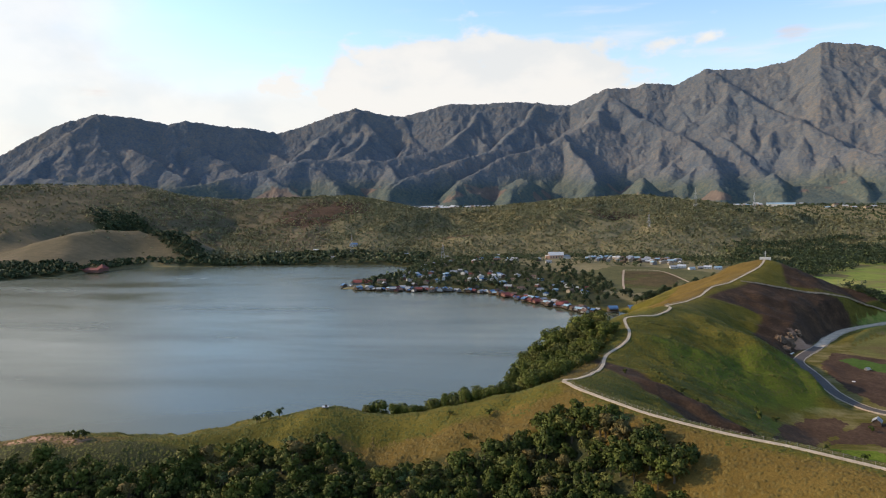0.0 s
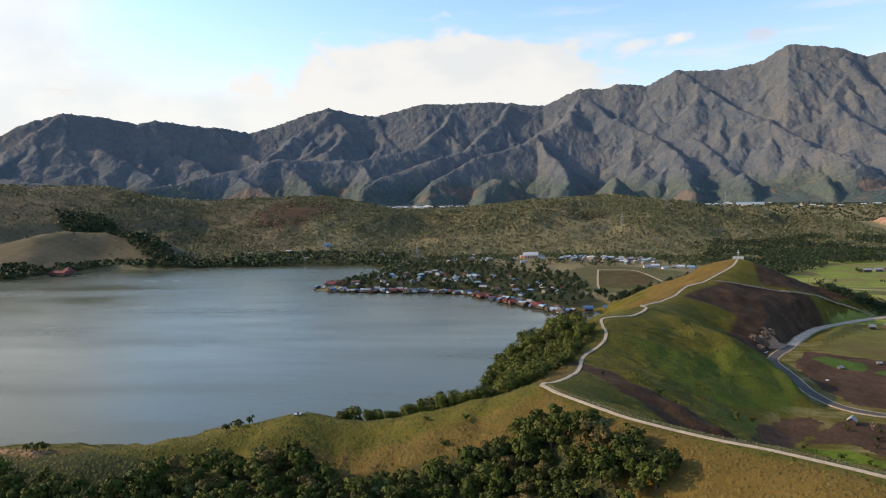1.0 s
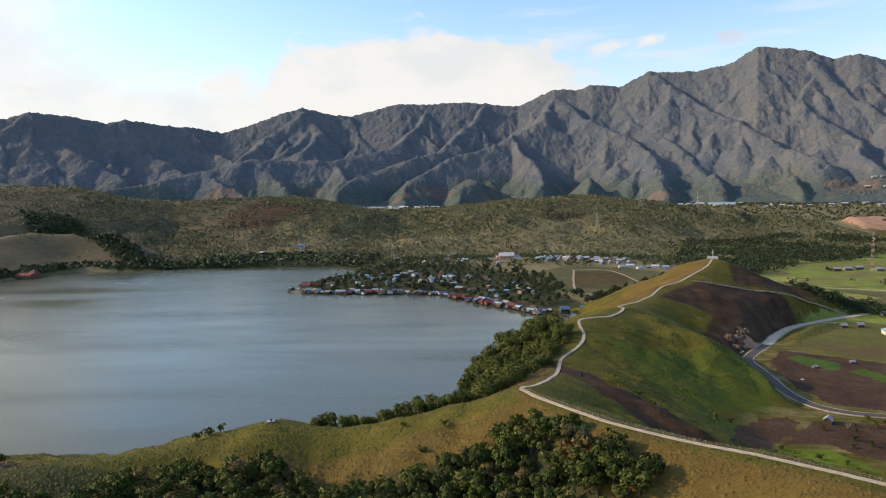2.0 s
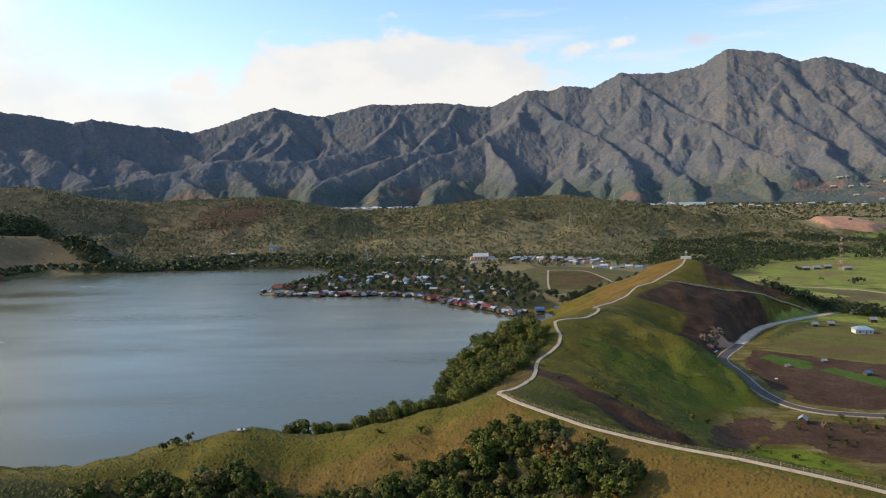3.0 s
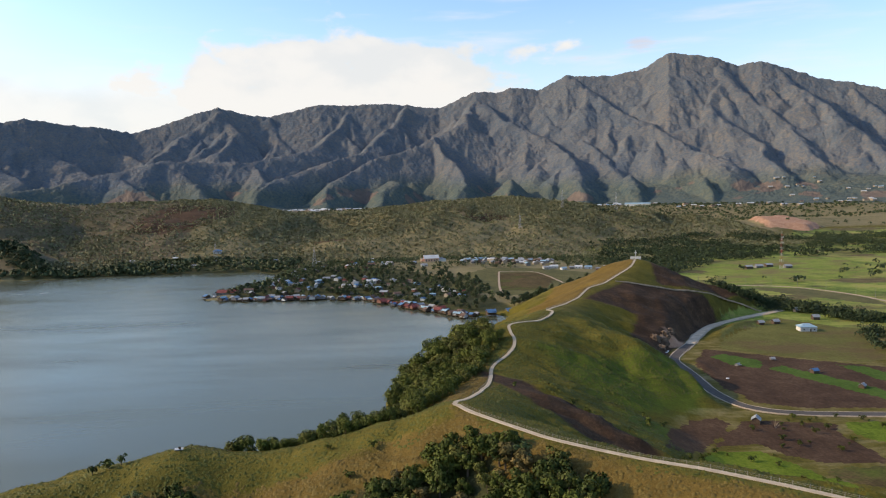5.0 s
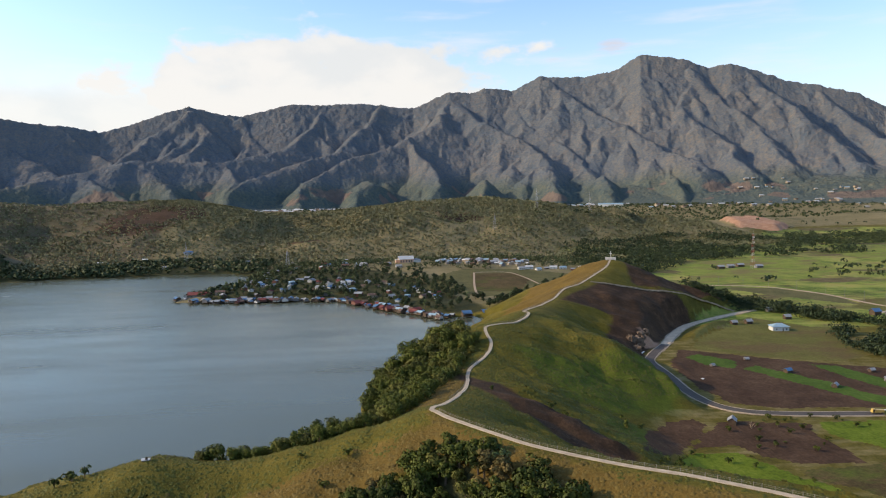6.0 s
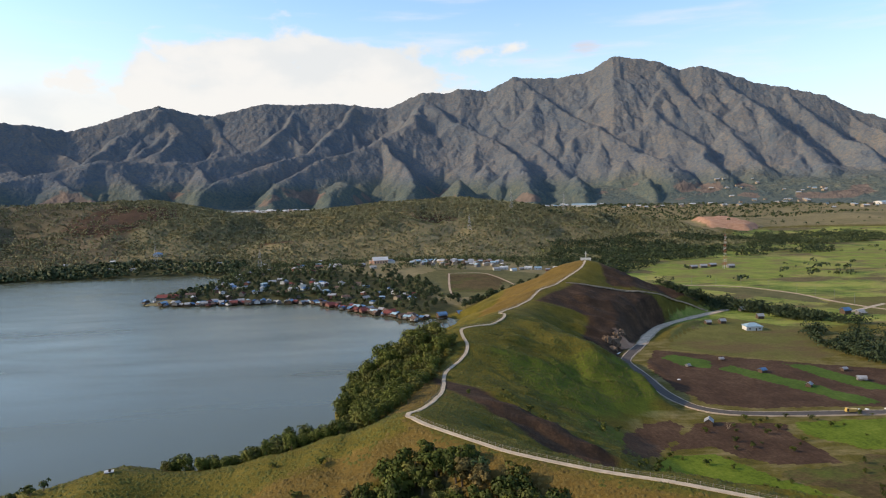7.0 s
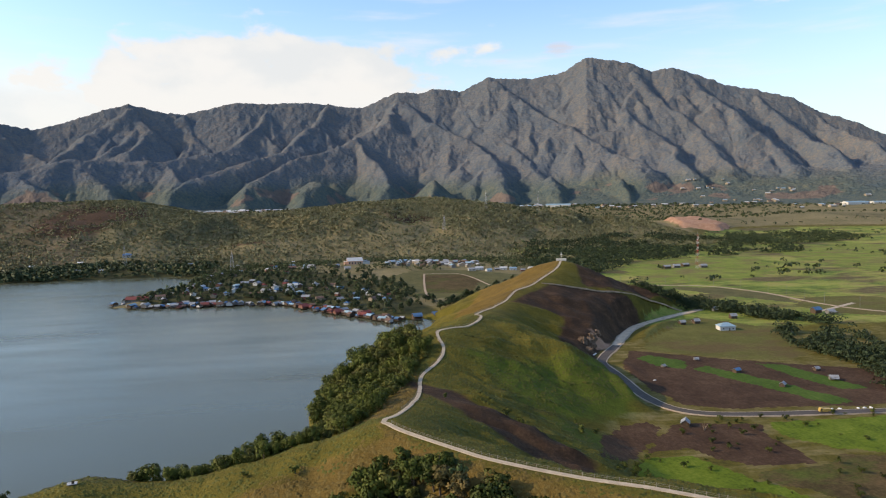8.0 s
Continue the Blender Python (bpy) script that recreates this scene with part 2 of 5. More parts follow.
def mountain_material():
    n = Nodes("mountain_forest", 0.95, 0.08)
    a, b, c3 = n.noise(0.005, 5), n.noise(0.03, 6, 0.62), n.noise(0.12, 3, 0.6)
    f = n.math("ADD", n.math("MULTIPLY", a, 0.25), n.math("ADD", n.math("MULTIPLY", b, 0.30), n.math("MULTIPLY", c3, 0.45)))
    # distant haze is put into these colours: forest paled, its darks shifted to blue
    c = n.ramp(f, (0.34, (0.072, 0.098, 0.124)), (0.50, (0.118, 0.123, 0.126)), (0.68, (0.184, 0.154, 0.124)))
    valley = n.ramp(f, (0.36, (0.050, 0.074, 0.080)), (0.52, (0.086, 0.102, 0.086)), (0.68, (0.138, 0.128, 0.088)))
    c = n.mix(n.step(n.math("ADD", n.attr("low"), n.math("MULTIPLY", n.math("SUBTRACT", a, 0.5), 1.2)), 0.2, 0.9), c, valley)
    bare = n.ramp(b, (0.3, (0.11, 0.090, 0.075)), (0.7, (0.165, 0.125, 0.100)))
    c = n.mix(n.step(n.math("ADD", n.attr("bare"), n.math("MULTIPLY", n.math("SUBTRACT", b, 0.5), 1.2)), 0.45, 0.6), c, bare)
    n.bump(n.math("ADD", n.math("MULTIPLY", b, 0.5), c3), 0.8, 7.0)
    return n.colour(c)


def water_material():
    n = Nodes("lake_water", 0.06, 0.5)
    n.bsdf.inputs["IOR"].default_value = 1.33
    calm = n.math("ADD", n.math("MULTIPLY", n.noise(0.006, 4, 0.55, n.pos((1, 2.6, 1), -12)), 0.5), n.math("MULTIPLY", n.noise(0.012, 4, 0.6, n.pos((0.5, 2.6, 1), -5)), 0.5))
    n.put(n.bsdf.inputs["Roughness"], n.math("ADD", n.math("MULTIPLY", n.step(calm, 0.34, 0.66), 0.20), 0.10))
    w1 = n.noise(0.9, 3, 0.6, n.pos((1, 1.8, 1), 20))
    w2 = n.noise(0.16, 3, 0.5, n.pos((1, 2.0, 1), -15))
    n.bump(n.math("ADD", n.math("MULTIPLY", w1, 0.25), n.math("MULTIPLY", w2, 0.8)), 0.08, 0.5)
    return n.colour((0.076, 0.084, 0.054))


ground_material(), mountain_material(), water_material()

# ---- shape of the land ----
def lattice(ix, iy, seed):
    h = np.sin(ix * 127.1 + iy * 311.7 + seed * 74.7) * 43758.5453
    return h - np.floor(h)


def vnoise(x, y, seed=0.0):
    """Smooth noise from 0 to 1."""
    x, y = np.asarray(x, float), np.asarray(y, float)
    ix, iy = np.floor(x), np.floor(y)
    fx, fy = x - ix, y - iy
    fx, fy = fx * fx * fx * (fx * (fx * 6 - 15) + 10), fy * fy * fy * (fy * (fy * 6 - 15) + 10)
    a, b = lattice(ix, iy, seed), lattice(ix + 1, iy, seed)
    c, d = lattice(ix, iy + 1, seed), lattice(ix + 1, iy + 1, seed)
    return (a + (b - a) * fx) * (1 - fy) + (c + (d - c) * fx) * fy


def fbm(x, y, octaves=4, seed=0.0, gain=0.5):
    s, amp, tot = 0.0, 1.0, 0.0
    for o in range(octaves):
        s = s + amp * vnoise(x * 2.03 ** o, y * 2.03 ** o, seed + o * 3.1)
        tot += amp
        amp *= gain
    return s / tot


def ridged(x, y, octaves=4, seed=0.0, gain=0.55):
    s, amp, tot = 0.0, 1.0, 0.0
    for o in range(octaves):
        s = s + amp * (1 - np.abs(2 * vnoise(x * 2.07 ** o, y * 2.07 ** o, seed + o * 5.3) - 1)) ** 1.5
        tot += amp
        amp *= gain
    return s / tot


def sstep(v, a, b):
    u = np.clip((v - a) / (b - a), 0, 1)
    return u * u * (3 - 2 * u)


def inside_dist(poly, x, y):
    """Signed distance to a closed outline: positive inside."""
    best = np.full(np.shape(x), 1e9)
    odd = np.zeros(np.shape(x), bool)
    for (ax, ay), (bx, by) in zip(poly, poly[1:] + poly[:1]):
        dx, dy = bx - ax, by - ay
        t = np.clip(((x - ax) * dx + (y - ay) * dy) / (dx * dx + dy * dy), 0, 1)
        best = np.minimum(best, (x - ax - t * dx) ** 2 + (y - ay - t * dy) ** 2)
        if ay != by:
            odd ^= ((ay > y) != (by > y)) & (x < dx * (y - ay) / (by - ay) + ax)
    return np.where(odd, 1, -1) * np.sqrt(best)


LAKE = [(-1500, 500), (-800, 560), (-640, 610), (-561, 648), (-525, 690), (-499, 746), (-482, 776), (-414, 785), (-349, 793), (-250, 806), (-185, 806),
        (-150, 770), (-146, 690), (-176, 640), (-182, 606), (-135, 597), (-93, 597), (-50, 588), (-20, 554), (5, 521), (28, 497), (50, 500), (62, 488), (44, 450),
        (30, 408), (15, 366), (-5, 331), (-20, 305), (-19, 276), (-19, 250), (-24, 228), (-60, 218), (-100, 214), (-160, 208), (-300, 190), (-700, 60), (-1500, -100)]
ROAD = [(420, 236), (300, 246), (230, 253), (190, 257), (154, 261), (134, 264), (121, 269), (114, 279), (112, 297), (114, 322), (115, 344), (122, 359), (136, 379), (150, 402), (168, 425), (197, 447), (233, 470)]
# crests: x, y, z, fall on the left hand, fall on the right hand, width of the rounded top
MAIN = [(3, 186, 35.6, .55, .42, 6), (10, 215, 30.5, .55, .40, 9), (15, 240, 26.5, .55, .38, 10), (18, 256, 24.0, .55, .38, 10), (22, 270, 24.6, .55, .38, 9),
        (26, 283, 26.6, .58, .40, 8), (30, 296, 29.6, .60, .42, 8), (33, 308, 31.4, .60, .42, 8), (46, 321, 31.4, .60, .42, 8), (55, 338, 31.0, .60, .42, 8),
        (62, 360, 28.6, .55, .42, 7), (72, 384, 26.2, .50, .42, 7), (82, 400, 27.0, .46, .42, 6), (93, 419, 29.5, .44, .42, 6), (105, 432, 30.3, .44, .42, 6),
        (118, 448, 33.0, .46, .45, 5), (130, 462, 36.0, .46, .50, 5), (138, 477, 39.6, .46, .50, 7), (146, 495, 34, .46, .5, 8), (160, 530, 16, .4, .4, 8), (165, 560, 5, .4, .4, 8)]
SPUR = [(138, 477, 39.4, .5, .52, 5), (157, 480, 31.5, .5, .50, 5), (186, 479, 21.5, .5, .46, 5), (212, 476, 11.5, .5, .4, 5), (238, 472, 4, .4, .4, 5)]
NEAR = [(3, 186, 35.4, .5, .72, 6), (10, 174.5, 35.5, .46, .80, 5), (17, 164, 35.7, .46, .82, 5), (26, 153.5, 35.8, .46, .82, 6), (34, 147, 35.9, .46, .80, 6),
        (44, 139.5, 36.2, .46, .72, 7), (58, 127, 36.4, .46, .6, 8), (90, 98, 36.4, .46, .5, 9), (140, 50, 35, .46, .5, 9)]
WEST = [(3, 186, 35.6, .44, .44, 4), (-12, 187, 31.4, .38, .44, 4), (-28, 187, 27.4, .36, .44, 4), (-37, 187, 25.4, .36, .44, 4), (-45, 186, 24.6, .36, .44, 4),
        (-53, 186, 24.9, .36, .44, 4), (-64, 185, 26.6, .38, .44, 5), (-76, 182, 24.5, .42, .44, 4), (-86, 176, 22.7, .50, .44, 4), (-100, 169, 22.2, .52, .40, 4),
        (-112, 165, 22.7, .52, .40, 4), (-138, 165, 22.7, .45, .40, 4), (-150, 164, 20.4, .4, .4, 5), (-180, 160, 14, .35, .4, 6), (-240, 150, 4, .2, .3, 6)]
FARHILL = [(-1050, 860, 92, .36, .34, 40), (-800, 1024, 103, .36, .34, 40), (-694, 1098, 100, .36, .34, 40), (-640, 1130, 86, .36, .34, 40), (-557, 1174, 74, .36, .34, 40), (-373, 1245, 77, .25, .22, 45),
           (-232, 1279, 50, .25, .22, 45), (-120, 1294, 52, .25, .22, 45), (34, 1300, 65, .25, .22, 45), (149, 1291, 73, .25, .22, 45), (230, 1279, 64, .25, .22, 45),
           (319, 1260, 47, .25, .22, 45), (400, 1236, 31, .15, .13, 50), (464, 1214, 14, .12, .1, 50)]
KNOLL = [(-539, 832, 53, .40, .40, 12), (-585, 810, 48, .40, .40, 14), (-612, 800, 37, .5, .5, 12), (-640, 792, 12, .5, .5, 12)]
KNOLL_B = [(-539, 832, 53, .46, .46, 7), (-507, 816, 34, .42, .42, 7), (-470, 800, 22, .36, .36, 8), (-436, 788, 8, .3, .3, 10)]
GULLY = [(-650, 945), (-600, 960), (-540, 925), (-480, 875), (-440, 835), (-415, 812), (-440, 806), (-500, 852), (-545, 868), (-605, 885)]
SHOULDER = [(50, 333, 31.2, .5, .42, 6), (66, 321, 29.4, .6, .44, 4), (82, 305, 23.2, .6, .46, 3), (98, 290, 14.2, .5, .46, 3), (112, 277, 5.0, .4, .4, 4)]


FARSPURS = [[(149, 1291, 74, .22, .22, 30), (20, 1120, 52, .22, .22, 24), (-90, 1000, 30, .22, .22, 20), (-150, 900, 8, .2, .2, 20)],
            [(-373, 1245, 75, .22, .22, 30), (-345, 1100, 50, .22, .22, 22), (-265, 960, 22, .2, .2, 20), (-240, 890, 8, .2, .2, 20)],
            [(230, 1279, 63, .22, .22, 30), (190, 1090, 40, .22, .22, 22), (120, 930, 18, .2, .2, 20), (100, 850, 8, .2, .2, 20)],
            [(-557, 1174, 72, .3, .3, 30), (-470, 1080, 44, .3, .3, 20), (-360, 1000, 20, .25, .25, 20)],
            [(-694, 1098, 96, .3, .3, 30), (-680, 1000, 66, .3, .3, 20), (-690, 900, 30, .25, .25, 20)],
            [(34, 1300, 64, .22, .22, 30), (-20, 1180, 48, .2, .2, 20), (-120, 1130, 30, .2, .2, 20)],
            [(319, 1260, 46, .2, .2, 30), (300, 1120, 28, .2, .2, 20), (260, 1000, 10, .2, .2, 20)]]


def crest(line, x, y):
    """Height of the ridge that runs along line, falling away on both hands."""
    best = np.full(np.shape(x), -1e3)
    for a, b in zip(line, line[1:]):
        dx, dy = b[0] - a[0], b[1] - a[1]
        t = np.clip(((x - a[0]) * dx + (y - a[1]) * dy) / (dx * dx + dy * dy), 0, 1)
        px, py = x - a[0] - t * dx, y - a[1] - t * dy
        d = np.hypot(px, py)
        z, kl, kr, w = (a[i] + (b[i] - a[i]) * t for i in (2, 3, 4, 5))
        side = 0.5 + 0.5 * np.clip((dx * py - dy * px) / math.hypot(dx, dy) / (d * 0.6 + 0.5), -1, 1)
        k = kr + (kl - kr) * side
        best = np.maximum(best, z - k * (np.sqrt(d * d + w * w) - w))
    return best


def smax(a, b, k):
    m = np.maximum(a, b)
    return m + k * np.log(np.exp(np.clip((a - m) / k, -40, 0)) + np.exp(np.clip((b - m) / k, -40, 0)))


def way_off(pts, x, y):
    """Distance to an open line."""
    d = np.full(np.shape(x), 1e9)
    for (ax, ay), (bx, by) in zip(pts, pts[1:]):
        t = np.clip(((x - ax) * (bx - ax) + (y - ay) * (by - ay)) / ((bx - ax) ** 2 + (by - ay) ** 2), 0, 1)
        d = np.minimum(d, np.hypot(x - ax - t * (bx - ax), y - ay - t * (by - ay)))
    return d


def near_hills(x, y, base):
    h = base.copy()
    along, down = 0.35 * x + 0.94 * y, 0.94 * x - 0.35 * y
    gully = (ridged(along / 17 + fbm(x / 30, y / 30, 2, 3) * 1.2, down / 75, 3, 2) - 0.5)
    for ridge in (MAIN, SPUR, SHOULDER, NEAR, WEST):
        h = smax(h, crest(ridge, x, y), 0.45)
    rise = sstep(h - base, 1.5, 12)
    keep = np.ones_like(x)
    for ridge in (MAIN, NEAR, WEST):
        keep = keep * sstep(way_off([p[:2] for p in ridge], x, y), 3, 22)
    h = h + rise * keep * (gully * 5.2 + (fbm(x / 9, y / 9, 3, 6) - 0.5) * 2.2)
    # the burnt hollow behind the shoulder
    h = h - 6 * np.exp(-(((x - 99) / 17) ** 2 + ((y - 352) / 26) ** 2)) * sstep(h, 5, 9)
    # the road's level bed, cut into the hill's foot
    return h + (4.0 - h) * sstep(way_off(ROAD, x, y), 13, 5.5)


def far_hills(x, y, base, lake):
    hills = np.max([crest(r, x, y) for r in (FARHILL, KNOLL, KNOLL_B, *FARSPURS)], axis=0)
    up = sstep(hills - base, 0, 40)
    wx, wy = x + (fbm(x / 90, y / 90, 2, 17) - 0.5) * 70, y + (fbm(x / 90, y / 90, 2, 19) - 0.5) * 70
    calm = 1 - 0.92 * sstep(crest(FARHILL, x, y) - hills, -12, -1) * sstep(hills, 40, 50)
    hills = hills + up * ((ridged(wx / 150, wy / 190, 4, 4) - 0.62) * 32 * calm + (fbm(x / 25, y / 25, 3, 9) - 0.5) * 4)
    hills = np.minimum(hills, 0.5 + 0.42 * np.maximum(-lake, 0) - 40 * (lake > 0))
    h = smax(base, hills, 3.0)
    # low rises and the cut hill on the plain
    h = h + 9 * sstep(inside_dist([(596, 1208), (655, 1192), (692, 1225), (672, 1295), (615, 1300)], x, y), -8, 2)
    return h + 16 * np.exp(-(((x - 690) / 110) ** 2 + ((y - 1330) / 90) ** 2)) + 12 * np.exp(-(((x - 950) / 160) ** 2 + ((y - 1330) / 110) ** 2)) + 7 * np.exp(-(((x - 520) / 130) ** 2 + ((y - 1260) / 70) ** 2))


def land(x, y):
    """Height of the ground above the lake's level."""
    x, y = np.asarray(x, float), np.asarray(y, float)
    far = np.hypot(x, y)
    lake = inside_dist(LAKE, x, y) + (fbm(x / 30, y / 30, 3, 8) - 0.5) * 10
    base = np.where(lake > 0, -np.minimum(5, 0.12 * lake), np.minimum(4.0, -0.16 * lake))
    base = base + 8.5 * sstep(-lake, 5, 60) * sstep(y, 190, 130) * sstep(x, 70, 10)
    base = base + sstep(far, 1400, 2100) * 30
    # the slope on which the upper village stands
    h = base + 10 * np.exp(-(((x - 20) / 170) ** 2 + ((y - 730) / 90) ** 2)) * sstep(-lake, 0, 60)
    m = far < 800
    if m.any():
        h[m] = near_hills(x[m], y[m], h[m])
        # a steep bank where the hill meets the lake
        h[m] = np.minimum(h[m], np.where(lake[m] > 0, -np.minimum(5, 0.5 * lake[m]), 0.2 - 1.5 * lake[m]))
    m = (far > 640) & (far < 2200) & (y > 500)
    if m.any():
        h[m] = far_hills(x[m], y[m], h[m], lake[m])
    return h + (fbm(x / 60, y / 60, 3, 1) - 0.5) * 0.8 * sstep(far, 250, 700) * (lake < 0)


def land1(x, y):
    return float(land(np.array([float(x)]), np.array([float(y)]))[0])


BURNT = [[(84, 398), (100, 417), (118, 436), (140, 440), (164, 445), (178, 441), (168, 426), (150, 406), (136, 386), (119, 362), (112, 335), (108, 312), (96, 318), (90, 338), (102, 370), (112, 392), (100, 398)],
         [(146, 474), (160, 482), (196, 482), (218, 475), (200, 466), (176, 452), (156, 446), (142, 447)],
         [(15, 262), (23, 253), (36, 236), (50, 220), (60, 205), (54, 194), (38, 200), (25, 219), (16, 240)]]
SCORCHED = [[(-420, 1010), (-330, 1010), (-280, 1120), (-300, 1190), (-400, 1190), (-430, 1100)], [(-150, 960), (-100, 955), (-90, 990), (-140, 1000)], [(60, 1080), (130, 1080), (140, 1130), (70, 1140)]]
LUSH = [[(40, 290), (62, 290), (92, 300), (108, 318), (112, 290), (98, 268), (70, 256), (52, 262), (44, 275)], [(60, 225), (80, 232), (76, 250), (56, 246)]]
DRY = [[(1, 205), (4, 226), (12, 258), (18, 268), (17, 252), (13, 225), (6, 204), (2, 197)], [(64, 370), (80, 398), (104, 430), (128, 460), (138, 480), (130, 500), (90, 500), (66, 450), (52, 400)], [(2, 184), (20, 158), (40, 140), (70, 118), (120, 80), (80, 40), (20, 100), (8, 150)],
       [(-158, 160), (-122, 161), (-112, 168), (-150, 169)], [(-12, 178), (4, 180), (8, 170), (-10, 166), (-40, 162), (-70, 164), (-66, 172), (-40, 174)]]
BARE = [[(590, 1196), (655, 1178), (700, 1218), (680, 1300), (610, 1305)], [(122, 372), (131, 374), (134, 384), (124, 386)], [(-146, 166.5), (-132, 167), (-121, 166.5), (-124, 163.5), (-145, 163)]]


def cover(x, y, h):
    """What grows or lies on the ground: a value from 0 to 1 for each kind of cover."""
    far = np.hypot(x, y)

    def spread(polys, soft):
        return np.clip(0.5 + np.max([inside_dist(p, x, y) for p in polys], axis=0) / soft, 0, 1)
    lake = inside_dist(LAKE, x, y)
    hill = sstep(far, 640, 780) * np.maximum(sstep(h, 5, 14), sstep(x, 240, 180))
    hill = np.maximum(hill, sstep(far, 480, 560) * sstep(x, 240, 180) * 0.8)
    hill = np.maximum(hill, 0.42 * sstep(x, 50, 70) * sstep(h, 8, 5.5) * sstep(y, 420, 380))
    wood = sstep(-lake, 0, 4) * sstep(-lake, 34, 12) * sstep(y, 345, 325) * sstep(y, 180, 200) * (x < 60)
    wood = np.maximum(wood, sstep(y, 172, 160) * sstep(x - 6 - (165 - y) * 0.35, 6, -4))
    wood = np.maximum(wood, sstep(-lake, -8, 2) * sstep(-lake, 110, 60) * sstep(far, 640, 720) * (x < -150))
    wood = np.maximum(wood, 0.8 * sstep(inside_dist([(-175, 630), (-150, 604), (-45, 594), (25, 510), (60, 510), (40, 570), (20, 640), (-20, 690), (-140, 770)], x, y), -12, 6))
    wood = np.maximum(wood, 0.45 * sstep(fbm(x / 130, y / 130, 3, 12), 0.5, 0.62) * sstep(far, 760, 900))
    bald = sstep(np.maximum(crest(KNOLL, x, y), crest(KNOLL_B, x, y)), 10, 17) * (far > 640)
    wood = np.maximum(wood * (1 - bald), 0.9 * sstep(inside_dist(GULLY, x, y), -14, 4))
    return dict(burn=np.maximum(spread(BURNT, 8), 0.9 * spread(SCORCHED, 60)), lush=spread(LUSH, 30), dry=spread(DRY, 10), soil=spread(BARE, 10), hill=hill, wood=wood,
                heath=sstep(far, 640, 760) * sstep(x + 0.25 * (y - 900), -240, -350) * sstep(h, 4, 12),
                meadow=sstep(x, 150, 200) * sstep(y, 380, 430) * sstep(far, 1900, 1500) * sstep(h, 9, 6))


def make_mesh(name, verts, faces, mats, smooth=True, attrs=None):
    me = bpy.data.meshes.new(name)
    verts, faces = np.asarray(verts, float), np.asarray(faces, int)
    me.vertices.add(len(verts))
    me.vertices.foreach_set("co", verts.ravel())
    n = faces.shape[1]
    me.loops.add(faces.size)
    me.loops.foreach_set("vertex_index", faces.ravel())
    me.polygons.add(len(faces))
    me.polygons.foreach_set("loop_start", np.arange(0, faces.size, n))
    me.polygons.foreach_set("use_smooth", np.full(len(faces), smooth))
    for m in mats if isinstance(mats, (list, tuple)) else [mats]:
        me.materials.append(MATS[m])
    for key, v in (attrs or {}).items():
        me.attributes.new(key, "FLOAT", "POINT").data.foreach_set("value", np.asarray(v, float))
    me.update()
    me.validate()
    return me


def grid_faces(rows, cols, wrap=False):
    i, j = np.meshgrid(np.arange(rows - 1), np.arange(cols if wrap else cols - 1), indexing="ij")
    j2 = (j + 1) % cols
    return np.stack([i * cols + j, i * cols + j2, (i + 1) * cols + j2, (i + 1) * cols + j], -1).reshape(-1, 4)[:, ::-1]


def build_ground():
    rings = np.concatenate([[0.01, 20, 40], np.exp(np.arange(math.log(60), math.log(900), 0.0068)), np.exp(np.arange(math.log(905), math.log(3080), 0.0105))])
    turn = np.radians(np.concatenate([np.arange(-54, 54, 0.33), np.arange(56, 304, 4.0)]))
    r, a = np.meshgrid(rings, turn, indexing="ij")
    x, y = (r * np.sin(a)).ravel(), (r * np.cos(a)).ravel()
    h = land(x, y)
    me = make_mesh("ground", np.stack([x, y, h], 1), grid_faces(len(rings), len(turn), True), "hill_ground", attrs=cover(x, y, h))
    tagged(new("ground", me), "grassy hills with burnt patches sloping down to a lake and a green plain", "ground", kind="structure")


def build_lake():
    ring = [(-1800, -400), (260, -400), (300, 200), (130, 520), (0, 900), (-700, 900), (-1800, 700)]
    bm = bmesh.new()
    bm.faces.new([bm.verts.new((x, y, 0)) for x, y in ring])
    me = bpy.data.meshes.new("water")
    bm.to_mesh(me)
    me.materials.append(MATS["lake_water"])
    tagged(new("water", me), "calm grey-blue lake water with faint ripple streaks", "lake", kind="structure")


# compass angle in degrees and height of the skyline of the range
SKYLINE = [(-64, 250), (-52, 240), (-44, 230), (-40.3, 292), (-38.5, 380), (-36.8, 461), (-34.1, 532), (-31.2, 510), (-29.3, 479), (-28.1, 503), (-25.2, 471), (-23.1, 463), (-21.4, 437), (-19.6, 471),
           (-16.5, 559), (-15.2, 586), (-12.9, 548), (-11.4, 537), (-7.5, 612), (-5.2, 602), (-3.0, 615), (-0.7, 604), (1.9, 581), (4.8, 678), (6.5, 666), (7.7, 693),
           (9.8, 675), (12.0, 753), (14.0, 739), (15.5, 739), (17.7, 764), (19.6, 849), (22.8, 803), (24.5, 747), (26.1, 761), (27.7, 712), (30.1, 636), (32.0, 604),
           (34.2, 546), (36.1, 462), (37.8, 417), (40.1, 325), (46, 240), (64, 220)]


CREST_R = 2980.0
